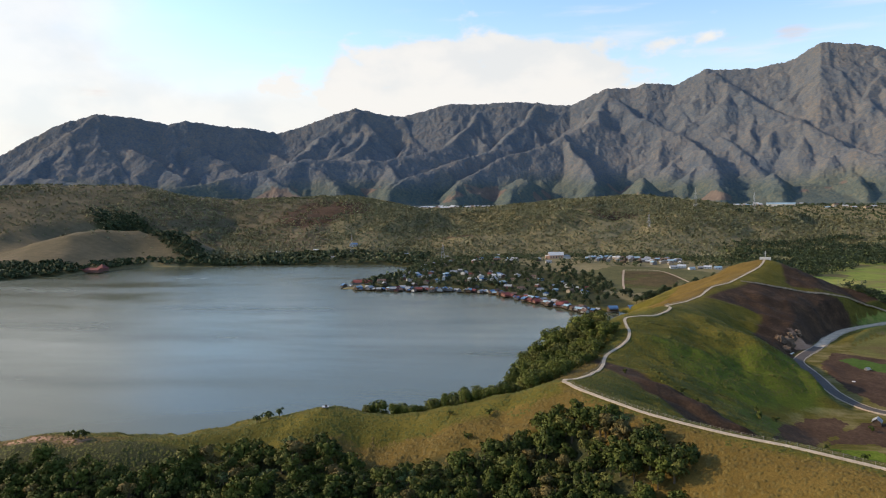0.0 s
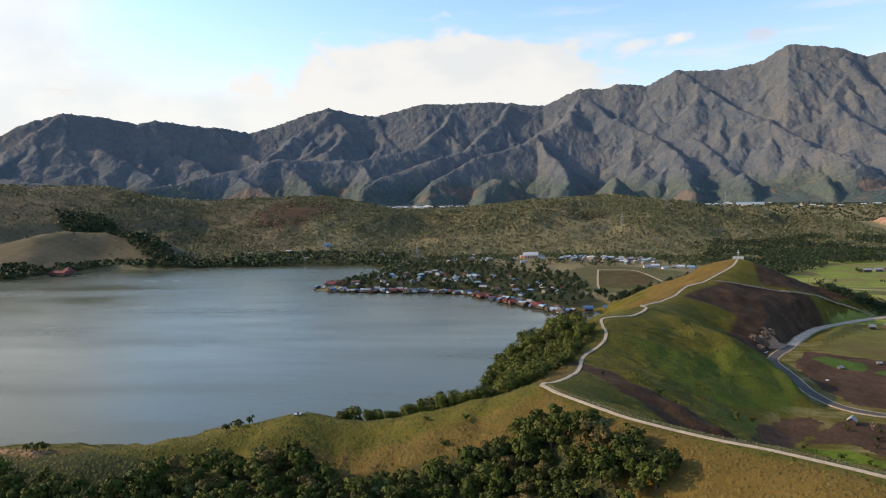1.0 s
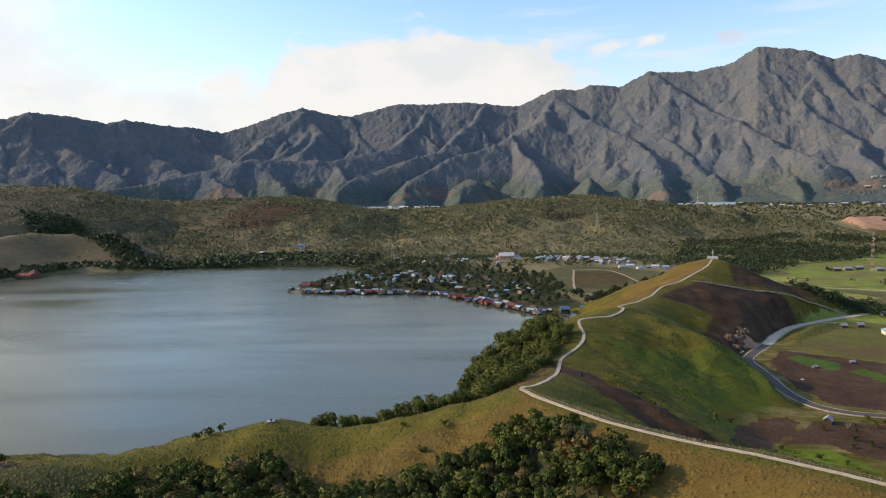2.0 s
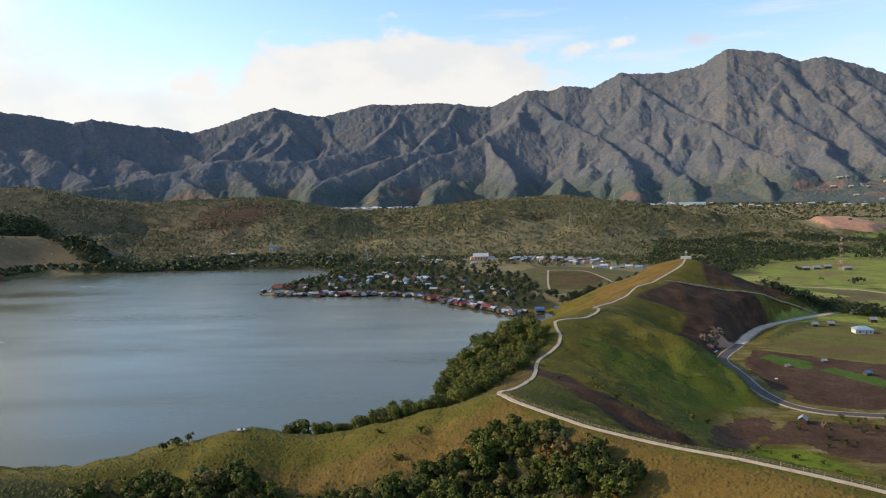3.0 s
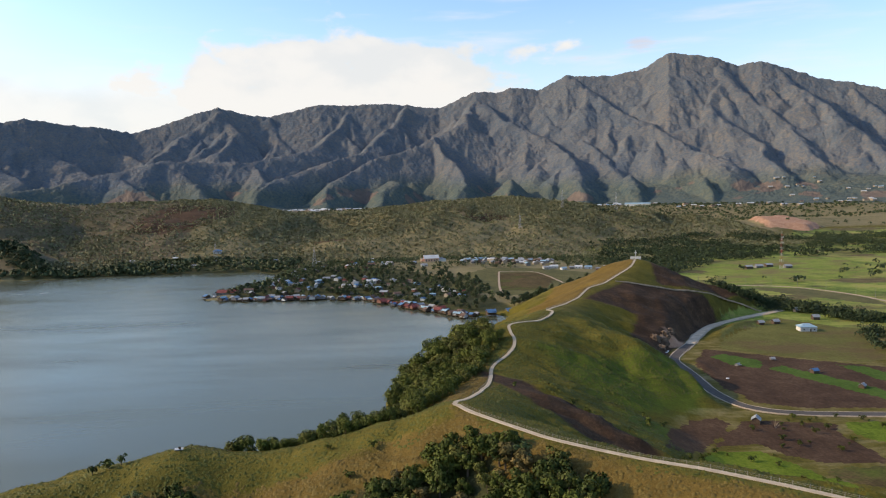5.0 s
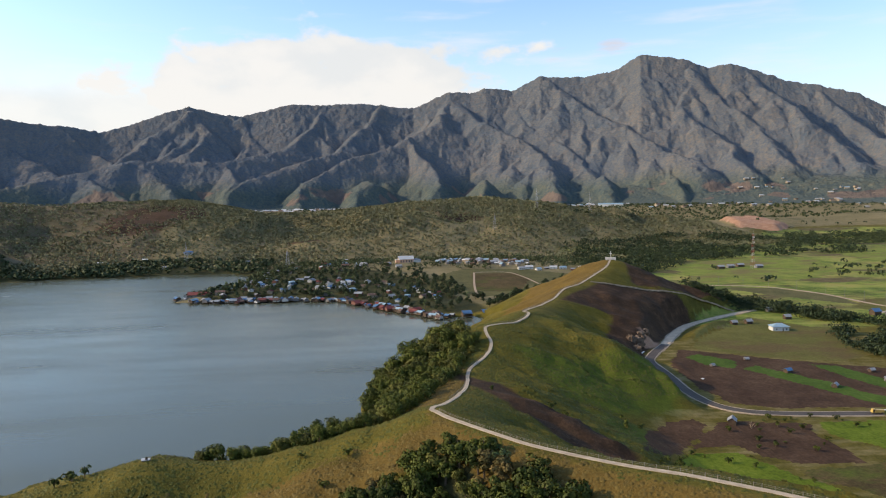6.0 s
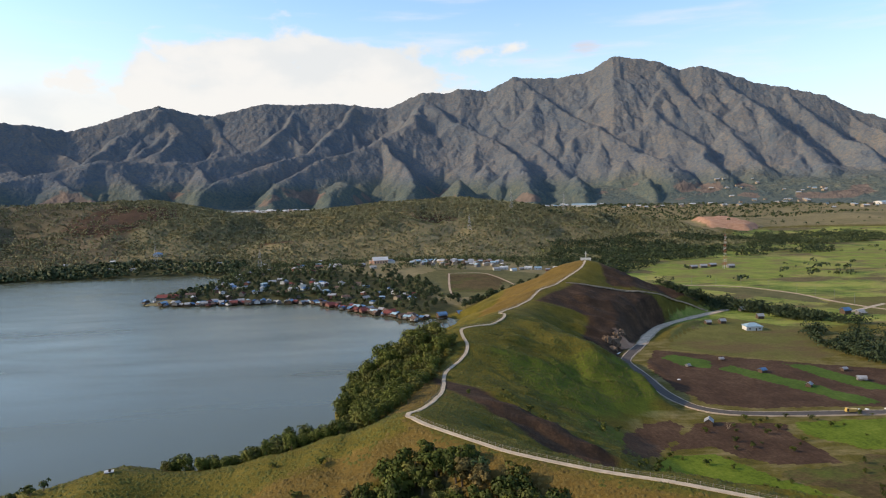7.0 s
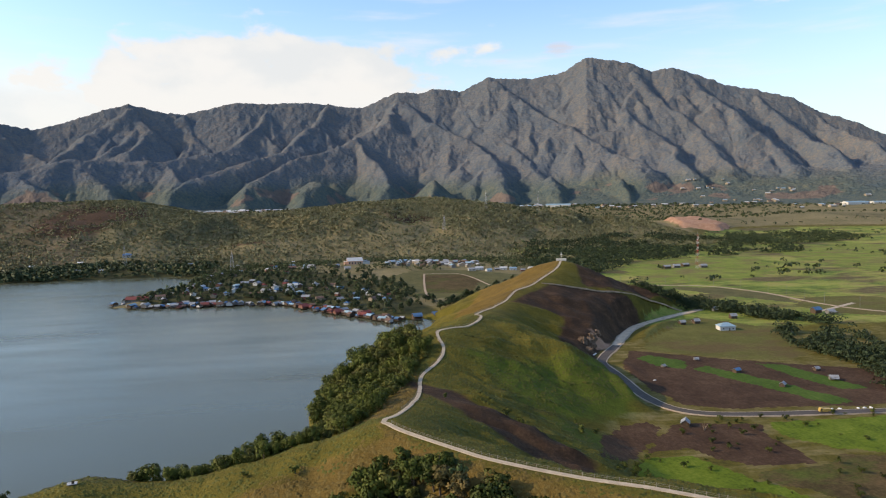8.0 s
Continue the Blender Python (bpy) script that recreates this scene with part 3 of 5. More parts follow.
# spurs from the crest to the plain: compass angle, height angle seen from the lake's head, distance
SPURS = [[(12.4, 8.4, 2960), (15.0, 6.7, 2800), (17.7, 5.0, 2640), (21, 3.2, 2480), (24.2, 1.4, 2330)],
         [(9.8, 7.2, 2950), (10.8, 5.2, 2760), (13.5, 3.4, 2560), (15.5, 1.6, 2400), (16.5, .4, 2260)],
         [(19.9, 9.6, 2970), (20.8, 7.4, 2830), (22.6, 5.6, 2700), (24.6, 3.9, 2560), (26.6, 1.9, 2400), (27.6, 0.9, 2320)],
         [(23.3, 8.7, 2960), (25.2, 6.6, 2800), (27.6, 4.4, 2640), (30.2, 1.4, 2400)],
         [(26.6, 8.3, 2960), (29, 6.2, 2800), (31.6, 4.0, 2620), (34.0, 1.4, 2440)],
         [(31.8, 6.5, 2960), (34.2, 4.4, 2780), (37, 2.0, 2560), (38, 1.2, 2480)],
         [(36.2, 4.6, 2960), (39, 2.8, 2750), (42, 0.5, 2450)],
         [(5.2, 7.3, 2950), (7.2, 5.6, 2790), (10, 4.1, 2600), (12.4, 2.4, 2430), (13.5, 0, 2200)],
         [(5.0, 7.2, 2950), (4.4, 5.5, 2750), (1, 4.2, 2620), (-3.8, 2.6, 2450), (-6.5, .8, 2300), (-8, -.8, 2160)],
         [(1, 4.2, 2620), (2.5, 2.4, 2450), (3.5, .6, 2280), (4.0, -.6, 2160)],
         [(-.5, 6.6, 2950), (-2, 5.0, 2800), (-4.4, 3.4, 2640), (-8.5, 2.0, 2470), (-11.9, 1.0, 2330), (-13, -.8, 2180)],
         [(-5.2, 6.8, 2950), (-6.3, 5, 2820), (-8.5, 3.4, 2640), (-12.7, 2.6, 2500), (-18.7, 2.6, 2480), (-22.7, 1.8, 2430), (-26, .9, 2380), (-31, .2, 2320)],
         [(-12.7, 2.4, 2480), (-12.4, 1.2, 2360), (-13, -.6, 2200)], [(-18.7, 2.4, 2470), (-17.4, 1.2, 2360), (-16.6, -.6, 2200)], [(-22.7, 1.7, 2430), (-21, .6, 2300), (-20, -.6, 2200)],
         [(-15, 6.3, 2950), (-14.2, 4.8, 2830), (-15.6, 3.2, 2680), (-16, 1.8, 2560)],
         [(-15.2, 6.3, 2950), (-18, 4.5, 2850), (-20, 2.8, 2700), (-21, 1.2, 2560)],
         [(-11.4, 5.9, 2950), (-10.5, 4.4, 2840), (-11.5, 2.8, 2700)],
         [(-34.1, 5.7, 2960), (-33, 4.2, 2880), (-30.5, 2.6, 2740), (-28, 1.2, 2600)],
         [(-29.3, 5.1, 2960), (-28, 3.8, 2880), (-25.5, 2.4, 2740), (-23, 1.0, 2580)],
         [(-34.1, 5.7, 2960), (-37, 3.6, 2880), (-39, 1.4, 2700)], [(-39, 1.6, 2750), (-35, .8, 2560), (-31, 0, 2420)],
         [(-23, 4.7, 2960), (-22, 3.2, 2860), (-20, 2.0, 2720)],
         [(16.5, .9, 2260), (17.2, -.9, 2120)], [(13, .5, 2230), (13.4, -.9, 2110)], [(21.5, .6, 2260), (22.5, -.9, 2110)], [(7.5, .8, 2270), (7.0, -.9, 2120)], [(-2, .9, 2320), (-3, -.9, 2140)]]


def ridge_line(h, x, y, a, b, k, w):
    """Raises h to a ridge from a to b (x, y, z) with slopes k and a rounded top w wide."""
    lo, hi = np.minimum(a, b) - 480, np.maximum(a, b) + 480
    near = np.nonzero((x > lo[0]) & (x < hi[0]) & (y > lo[1]) & (y < hi[1]))[0]
    px, py = x[near], y[near]
    dx, dy = b[0] - a[0], b[1] - a[1]
    t = np.clip(((px - a[0]) * dx + (py - a[1]) * dy) / (dx * dx + dy * dy), 0, 1)
    d = np.hypot(px - a[0] - t * dx, py - a[1] - t * dy)
    h[near] = np.maximum(h[near], a[2] + (b[2] - a[2]) * t - k * (np.sqrt(d * d + w * w) - w))


RANGE = {}


def range_z(x, y):
    """Height of the range's foot at a place."""
    i = int(np.argmin(np.abs(RANGE["r"] - math.hypot(x, y))))
    return float(RANGE["h"][i, int(np.argmin(np.abs(RANGE["az"] - math.atan2(x, y))))])


def build_mountains():
    rng = np.random.default_rng(12)
    az = np.radians(np.arange(-56, 56, 0.085))
    r = np.concatenate([np.arange(1980, 2990, 4.6), np.arange(2992, 3085, 15.0)])
    R, A = np.meshgrid(r, az, indexing="ij")
    R, A = R.ravel(), A.ravel()
    x, y = R * np.sin(A), R * np.cos(A)
    deg = np.degrees(A)
    fall = 87 + (np.array([p[1] for p in SKYLINE]) - 87) * CREST_R / 4350
    crown = np.interp(deg, [p[0] for p in SKYLINE], fall)
    wx = x + (fbm(x / 230, y / 230, 3, 2) - 0.5) * 70 + (fbm(x / 60, y / 60, 2, 5) - 0.5) * 26
    wy = y + (fbm(x / 230, y / 230, 3, 8) - 0.5) * 70 + (fbm(x / 60, y / 60, 2, 7) - 0.5) * 26
    h = np.zeros(len(x))

    def rib(p, q, k, w, depth):
        """A spur from p to q, with smaller ribs on both hands."""
        ridge_line(h, wx, wy, p, q, k, w)
        if depth == 0:
            return
        run = np.hypot(*(q - p)[:2])
        along = (q - p)[:2] / max(run, 1)
        n = int(run / (90 if depth == 2 else 60) + rng.uniform(0, 1))
        for i in range(n):
            t = (i + rng.uniform(0.1, 0.9)) / n
            turn = (1 if i % 2 else -1) * rng.uniform(0.65, 1.15)
            o = p + (q - p) * t
            dirn = np.array([along[0] * math.cos(turn) - along[1] * math.sin(turn), along[0] * math.sin(turn) + along[1] * math.cos(turn)])
            ln = rng.uniform(0.4, 1.0) * (210 if depth == 2 else 80)
            end = np.array([*(o[:2] + dirn * ln), max(10.0, o[2] - ln * rng.uniform(0.58, 0.80))])
            rib(np.array([*o[:2], o[2] - (12 if depth == 2 else 6)]), end, k * 1.02, w * 0.7, depth - 1)

    for line in SPURS:
        pts = [np.array([d * math.sin(radians(v)), d * math.cos(radians(v)), 87 + d * math.tan(radians(e))]) for v, e, d in line]
        for p, q in zip(pts, pts[1:]):
            rib(p, q, 0.82, 10, 2)
    inner = CREST_R - R
    # the concave flank behind the spurs, and the skyline itself
    flank = np.clip((np.hypot(wx, wy) - 2330) / 650, 0, 1) ** 2.2 * (crown - 60) * 0.62 + 30 * sstep(R, 2050, 2350)
    h = np.maximum(h, np.where(inner > 0, flank, 0))
    h = np.maximum(h, crown + (fbm(x / 24, y / 24, 2, 6) - 0.5) * 8 - np.abs(inner) * np.where(inner > 0, 0.85, 0.62))
    # gullies worn into the slopes
    high = sstep(h, 60, 200) * sstep(inner, 5, 90)
    h = h - high * (1 - ridged(wx / 110, wy / 110, 3, 21)) * 15
    limit = 87 + (crown - 87) * R / CREST_R - 10 * sstep(inner, 0, 140)
    h = np.minimum(h, np.where(inner > 3, limit, 1e4))
    apron = np.clip(R - 2080, 0, 480) * 0.19 * sstep(deg, 12, 20) + np.clip(R - 2120, 0, 300) * 0.05
    h = np.maximum(h, apron + 30 * sstep(R, 1980, 2080) + 2 + (fbm(x / 90, y / 90, 3, 14) - 0.4) * 10 * sstep(R, 2060, 2200))
    h = np.where(R < 2060, h - (2060 - R) * 0.15, h)
    # crowns of the forest
    h = h + sstep(h, 36, 60) * ((fbm(x / 13, y / 13, 2, 3) - 0.5) * 5.0 + rng.normal(0, 0.9, len(h)))
    bare = np.clip(1.2 - (h - 55) / 60, 0, 1) * sstep(fbm(x / 120, y / 120, 3, 15), 0.58, 0.70) * sstep(h, 40, 52)
    RANGE.update(r=r, az=az, h=h.reshape(len(r), len(az)))
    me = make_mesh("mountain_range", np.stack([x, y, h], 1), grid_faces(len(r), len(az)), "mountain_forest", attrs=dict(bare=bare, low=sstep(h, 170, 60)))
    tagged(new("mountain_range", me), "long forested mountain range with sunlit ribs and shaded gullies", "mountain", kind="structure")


build_ground(), build_lake(), build_mountains()


def spline(pts, step=1.0):
    """Points every step metres along a smooth line through pts (x, y)."""
    p = np.array([pts[0], *pts, pts[-1]], float)
    out = []
    for i in range(1, len(p) - 2):
        n = max(2, int(np.hypot(*(p[i + 1] - p[i])) / step))
        for t in np.arange(n) / n:
            out.append(0.5 * (2 * p[i] + (p[i + 1] - p[i - 1]) * t + (2 * p[i - 1] - 5 * p[i] + 4 * p[i + 1] - p[i + 2]) * t * t
                              + (3 * p[i] - p[i - 1] - 3 * p[i + 1] + p[i + 2]) * t ** 3))
    return np.array(out + [p[-2]])


def ribbon(name, pts, width, mat, lift, thick, step=1.0, offset=0.0, wobble=0.0):
    """A slab that follows the ground along pts."""
    c = spline(pts, step)
    d = np.gradient(c, axis=0)
    nrm = np.stack([-d[:, 1], d[:, 0]], 1) / np.linalg.norm(d, axis=1)[:, None]
    c = c + nrm * offset
    w = width / 2 * (1 + wobble * (fbm(np.arange(len(c)) * step / 6, np.zeros(len(c)), 3, 5) - 0.5)[:, None])
    lft, rgt = c + nrm * w, c - nrm * w
    z = np.maximum(np.maximum(land(lft[:, 0], lft[:, 1]), land(rgt[:, 0], rgt[:, 1])), land(c[:, 0], c[:, 1]))
    k = np.ones(5) / 5
    z = np.convolve(np.pad(z, 2, "edge"), k, "valid") + lift
    rows = [np.column_stack([lft, z - thick]), np.column_stack([lft, z]), np.column_stack([rgt, z]), np.column_stack([rgt, z - thick])]
    v = np.stack(rows, 1).reshape(-1, 3)
    me = make_mesh(name, v, grid_faces(len(c), 4)[:, ::-1], mat, smooth=False)
    return new(name, me), np.column_stack([c, z]), nrm


TRAIL = [(95, 98), (75, 117), (58, 132), (53, 136), (45, 142), (36, 148), (26, 156), (20, 161.5), (15, 168), (8.5, 177), (3, 184.6), (2.6, 187.5), (8, 203), (13.8, 225), (17.2, 246), (18.5, 258), (21, 268), (27.3, 278),
         (31, 288), (30.7, 298), (31.5, 306), (38, 311), (45.5, 315), (52, 326), (55, 336), (54.5, 345), (60, 360), (71, 384), (81.5, 399.5), (92, 418), (104, 430.5), (118, 448), (130, 462.5), (137, 475)]
trail, trail_line, trail_side = ribbon("footpath", TRAIL, 1.2, "concrete", 0.16, 0.7)
tagged(trail, "pale concrete footpath winding along the grassy ridge", "path", kind="structure")
shoulder, _, _ = ribbon("road_shoulder", ROAD, 5.6, "gravel", 0.10, 1.2, 2.0, wobble=0.6)
tagged(shoulder, "pale gravel verge along the valley road", "road verge", kind="structure")
lane, _, _ = ribbon("road_upper", ROAD[12:], 4.2, "road_dust", 0.20, 1.2, 2.0)
tagged(lane, "pale dusty unsurfaced end of the valley road", "road", kind="structure")
road, road_line, road_side = ribbon("road", ROAD[:13], 4.2, "asphalt", 0.21, 1.2, 2.0)
tagged(road, "grey asphalt road curving round the foot of the hill", "road", kind="structure")

for side, reach in (("inner", 2.25), ("outer", -2.25)):
    kerb, _, _ = ribbon("kerb_" + side, ROAD, 0.26, "concrete", 0.26, 1.2, 2.0, offset=reach)
    tagged(kerb, "pale concrete kerb along the edge of the valley road", "kerb", kind="structure")

# ---- parts and plants ----
def part(name, bm, mat, parent, label="", smooth=False):
    """Links a bmesh (or a ready mesh) as one object under a thing."""
    if isinstance(bm, bpy.types.Mesh):
        me = bm
    else:
        me = bpy.data.meshes.new(name)
        for f in bm.faces:
            f.smooth = smooth
        bm.to_mesh(me)
        bm.free()
        me.materials.append(MATS[mat])
    ob = new(name, me)
    ob.parent = parent
    return tagged(ob, label) if label else ob


def box(bm, x0, x1, y0, y1, z0, z1, m=None):
    v = [bm.verts.new((x, y, z)) for z in (z0, z1) for y in (y0, y1) for x in (x0, x1)]
    for f in ((0, 2, 3, 1), (4, 5, 7, 6), (0, 1, 5, 4), (2, 6, 7, 3), (0, 4, 6, 2), (1, 3, 7, 5)):
        bm.faces.new([v[i] for i in f])
    if m is not None:
        bmesh.ops.transform(bm, matrix=m, verts=v)
    return v


def bar(bm, a, b, r, r2=None, sides=6):
    """A tapered round bar from a to b."""
    a, b = Vector(a), Vector(b)
    q = (b - a).to_track_quat("Z", "Y").to_matrix()
    rings = []
    for p, rad in ((a, r), (b, r if r2 is None else r2)):
        rings.append([bm.verts.new(p + q @ Vector((rad * math.cos(i * math.tau / sides), rad * math.sin(i * math.tau / sides), 0))) for i in range(sides)])
    for i in range(sides):
        bm.faces.new((rings[0][i], rings[0][(i + 1) % sides], rings[1][(i + 1) % sides], rings[1][i]))
    bm.faces.new(rings[0][::-1]), bm.faces.new(rings[1])


def leaf_cards(centres, normals, size, rng, tone=None, mat="forest_leaf", name="crown"):
    """Small bent leaf clumps at the centres, facing roughly along the normals: one mesh."""
    n = len(centres)
    nrm = normals + rng.normal(0, 0.55, (n, 3))
    nrm /= np.linalg.norm(nrm, axis=1)[:, None]
    u = np.cross(nrm, rng.normal(0, 1, (n, 3)))
    u /= np.linalg.norm(u, axis=1)[:, None]
    v = np.cross(nrm, u)
    s = (size if np.ndim(size) else np.full(n, size)) * rng.uniform(0.6, 1.3, n)
    s = s[:, None]
    a = centres - u * s * 0.55
    b = centres - v * s * 0.42 + nrm * s * 0.16
    c = centres + u * s * 0.55
    d = centres + v * s * 0.42 + nrm * s * 0.10
    verts = np.stack([a, b, c, d], 1).reshape(-1, 3)
    k = np.arange(n)[:, None, None] * 4
    faces = (k + np.array([[0, 1, 2], [0, 2, 3]])[None]).reshape(-1, 3)
    at = {} if tone is None else dict(tone=np.repeat(tone, 4))
    me = make_mesh(name, verts, faces, mat, smooth=True, attrs=at)
    soft = normals * 0.75 + nrm * 0.45 + np.array([0, 0, 0.15])
    me.normals_split_custom_set_from_vertices(np.repeat(soft / np.linalg.norm(soft, axis=1)[:, None], 4, axis=0))
    return me


def crown_points(rng, height, radius, lobes, per, flat=0.8, low=0.36):
    """Points on the outside of a crown of uneven lobes, with the way out."""
    pts, nrm = [], []
    for i in range(lobes):
        ang, rr = rng.uniform(0, math.tau), radius * rng.uniform(0.15, 0.78)
        c = np.array([rr * math.cos(ang), rr * math.sin(ang), height * rng.uniform(low, 0.86) - 0.10 * height * (rr / radius)])
        lr = radius * rng.uniform(0.34, 0.56)
        w = rng.normal(0, 1, (per, 3))
        w[:, 2] = np.where(w[:, 2] < -0.35, -w[:, 2], w[:, 2])
        w /= np.linalg.norm(w, axis=1)[:, None]
        pts.append(c + w * lr * np.array([1, 1, flat]) * rng.uniform(0.72, 1.04, (per, 1)))
        nrm.append(w)
    return np.concatenate(pts), np.concatenate(nrm)


def trunk(rng, height, radius):
    bm = bmesh.new()
    base = height * 0.035 + 0.05
    fork = Vector((rng.uniform(-.3, .3), rng.uniform(-.3, .3), height * 0.38))
    bar(bm, (0, 0, -0.8), fork, base, base * 0.7)
    for i in range(5):
        a = i * 1.257 + rng.uniform(-.4, .4)
        tip = Vector((radius * 0.6 * math.cos(a), radius * 0.6 * math.sin(a), height * rng.uniform(0.58, 0.78)))
        bar(bm, fork, tip, base * 0.5, base * 0.12, 5)
    bar(bm, fork, (fork.x, fork.y, height * 0.85), base * 0.6, base * 0.15, 5)
    return bm


def make_tree(name, seed, height, radius, lobes, per, card, mat, label, category, group, flat=0.8, low=0.36):
    rng = np.random.default_rng(seed)
    root = new(name)
    part("trunk", trunk(rng, height, radius), "bark", root)
    p, n = crown_points(rng, height, radius, lobes, per, flat, low)
    # leaf tone: darker low in the crown, lighter towards its top, part random
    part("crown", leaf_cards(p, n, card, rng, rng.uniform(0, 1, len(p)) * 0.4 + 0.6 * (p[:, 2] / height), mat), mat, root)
    return tagged(root, label, category, group)


def within(poly, rng, spacing, jitter=0.45):
    """Loose rows of points inside an outline."""
    xs, ys = [p[0] for p in poly], [p[1] for p in poly]
    gx, gy = np.meshgrid(np.arange(min(xs), max(xs), spacing), np.arange(min(ys), max(ys), spacing * 0.9))
    gx = gx + (np.arange(gx.shape[0]) % 2)[:, None] * spacing * 0.5
    gx, gy = (gx + rng.uniform(-jitter, jitter, gx.shape) * spacing).ravel(), (gy + rng.uniform(-jitter, jitter, gy.shape) * spacing).ravel()
    ok = inside_dist(poly, gx, gy) > 0
    return gx[ok], gy[ok]


def plant(kinds, weights, xs, ys, rng, lo, hi, sink=0.3):
    """Copies of the kinds at the places, each turned and sized at random."""
    zs = land(xs, ys)
    for x, y, z in zip(xs, ys, zs):
        if z < 0.15:
            continue
        k = kinds[rng.choice(len(kinds), p=weights)]
        s = rng.uniform(lo, hi)
        t = copy_thing(k, pose(x, y, z - sink, rng.uniform(-4, 4), rng.uniform(-4, 4), rng.uniform(0, 360)))
        t.scale = (s * rng.uniform(.9, 1.15), s * rng.uniform(.9, 1.15), s * rng.uniform(.85, 1.15))


def drop_thing(ob):
    for o in (*ob.children_recursive, ob):
        bpy.data.objects.remove(o)


VALLEY = [(-165, 153), (-112, 154), (-98, 158), (-80, 165), (-64, 169), (-50, 165), (-40, 161), (-18, 162), (-9, 167.5), (-3, 170), (2, 170), (8, 166.5), (13, 162), (18, 155), (23, 147), (25, 138), (21, 122), (12, 108), (0, 122), (-30, 134), (-165, 138)]
CLIFF = [(-16, 271), (-15, 240), (-13, 206), (-11, 194), (-8, 193), (-4, 197), (-1, 202), (2, 211), (6.4, 233), (13.5, 257), (18.5, 271), (23.5, 283), (26, 292), (22, 302), (18, 299), (13, 294), (4.5, 291), (0, 285), (-8, 272), (-16, 274)]
BENCH = [(-15, 262), (-18, 276), (-20, 292), (-18, 306), (-8, 322), (4, 330), (14, 333), (22, 322), (24, 308), (22, 302), (18, 299), (13, 294), (4.5, 291), (0, 285), (-8, 272), (-16, 274)]
BRINK = [(-14, 206), (-13, 193), (-27, 191.5), (-40, 193), (-50, 194.5), (-58, 196.5), (-58, 203), (-40, 205), (-26, 210)]

rng = np.random.default_rng(5)
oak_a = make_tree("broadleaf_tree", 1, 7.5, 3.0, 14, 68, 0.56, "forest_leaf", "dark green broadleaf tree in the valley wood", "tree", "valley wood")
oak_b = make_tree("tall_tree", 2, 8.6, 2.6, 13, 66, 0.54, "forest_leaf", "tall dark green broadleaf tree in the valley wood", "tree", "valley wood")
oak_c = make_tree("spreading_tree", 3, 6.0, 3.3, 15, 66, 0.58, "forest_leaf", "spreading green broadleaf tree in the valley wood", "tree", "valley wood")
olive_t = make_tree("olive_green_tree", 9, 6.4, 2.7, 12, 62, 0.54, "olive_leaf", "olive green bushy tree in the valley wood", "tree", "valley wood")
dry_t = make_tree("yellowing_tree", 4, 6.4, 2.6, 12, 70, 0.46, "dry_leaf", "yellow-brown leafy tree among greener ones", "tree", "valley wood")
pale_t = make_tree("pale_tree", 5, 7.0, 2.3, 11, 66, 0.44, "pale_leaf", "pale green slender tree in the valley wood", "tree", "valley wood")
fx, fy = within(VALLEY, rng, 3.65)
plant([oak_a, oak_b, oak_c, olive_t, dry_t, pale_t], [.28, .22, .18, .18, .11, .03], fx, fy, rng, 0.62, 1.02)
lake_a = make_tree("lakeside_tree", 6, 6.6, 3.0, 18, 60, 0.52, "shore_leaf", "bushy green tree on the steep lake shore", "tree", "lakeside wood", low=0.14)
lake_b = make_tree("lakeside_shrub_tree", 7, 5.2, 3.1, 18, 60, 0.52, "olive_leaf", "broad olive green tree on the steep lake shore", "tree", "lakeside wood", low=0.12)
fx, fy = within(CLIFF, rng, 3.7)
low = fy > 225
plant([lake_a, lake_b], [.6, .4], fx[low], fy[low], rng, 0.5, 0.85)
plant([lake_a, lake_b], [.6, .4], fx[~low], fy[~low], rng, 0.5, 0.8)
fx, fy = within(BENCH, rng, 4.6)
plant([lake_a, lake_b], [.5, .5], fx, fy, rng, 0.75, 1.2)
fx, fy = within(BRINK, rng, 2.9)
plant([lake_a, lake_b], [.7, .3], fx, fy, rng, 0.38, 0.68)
shrub = make_tree("shrub", 8, 2.2, 1.3, 6, 34, 0.36, "forest_leaf", "low green shrub on the grassy crest", "shrub", "shrubs on the crest", 0.9)
plant([shrub], [1.0], np.array([-80., -77, -79, -82, -124, -125, -128, -28, 23.5, -22, -17, 46, 40, 70, 75, 68]), np.array([184., 184.5, 182, 181, 166, 165, 165, 183, 233, 170, 178, 232, 224, 252, 246, 240]), rng, .7, 1.3, 0.1)
# bushes on the rough plots below the road
for k, (poly, gap) in enumerate(((((77, 226), (92, 234), (104, 228), (108, 210), (122, 196), (120, 180), (84, 192), (76, 208)), 7.0), (((122, 196), (142, 220), (230, 212), (220, 160), (130, 170)), 8.0), (((64, 206), (76, 222), (80, 206), (74, 192)), 3.2),
                                 (((141, 250), (190, 250), (250, 215), (166, 218)), 11.0), (((100, 255), (137, 250), (140, 222), (100, 230)), 9.0), (((118, 262), (200, 254), (200, 250), (118, 256)), 4.5))):
    qx, qy = within(list(poly), rng, gap)
    m = rng.uniform(0, 1, len(qx)) < 0.6
    plant([shrub], [1.0], qx[m], qy[m], rng, 0.35, 1.1, 0.15)
for o in (oak_a, oak_b, oak_c, olive_t, dry_t, pale_t, lake_a, lake_b, shrub):
    drop_thing(o)


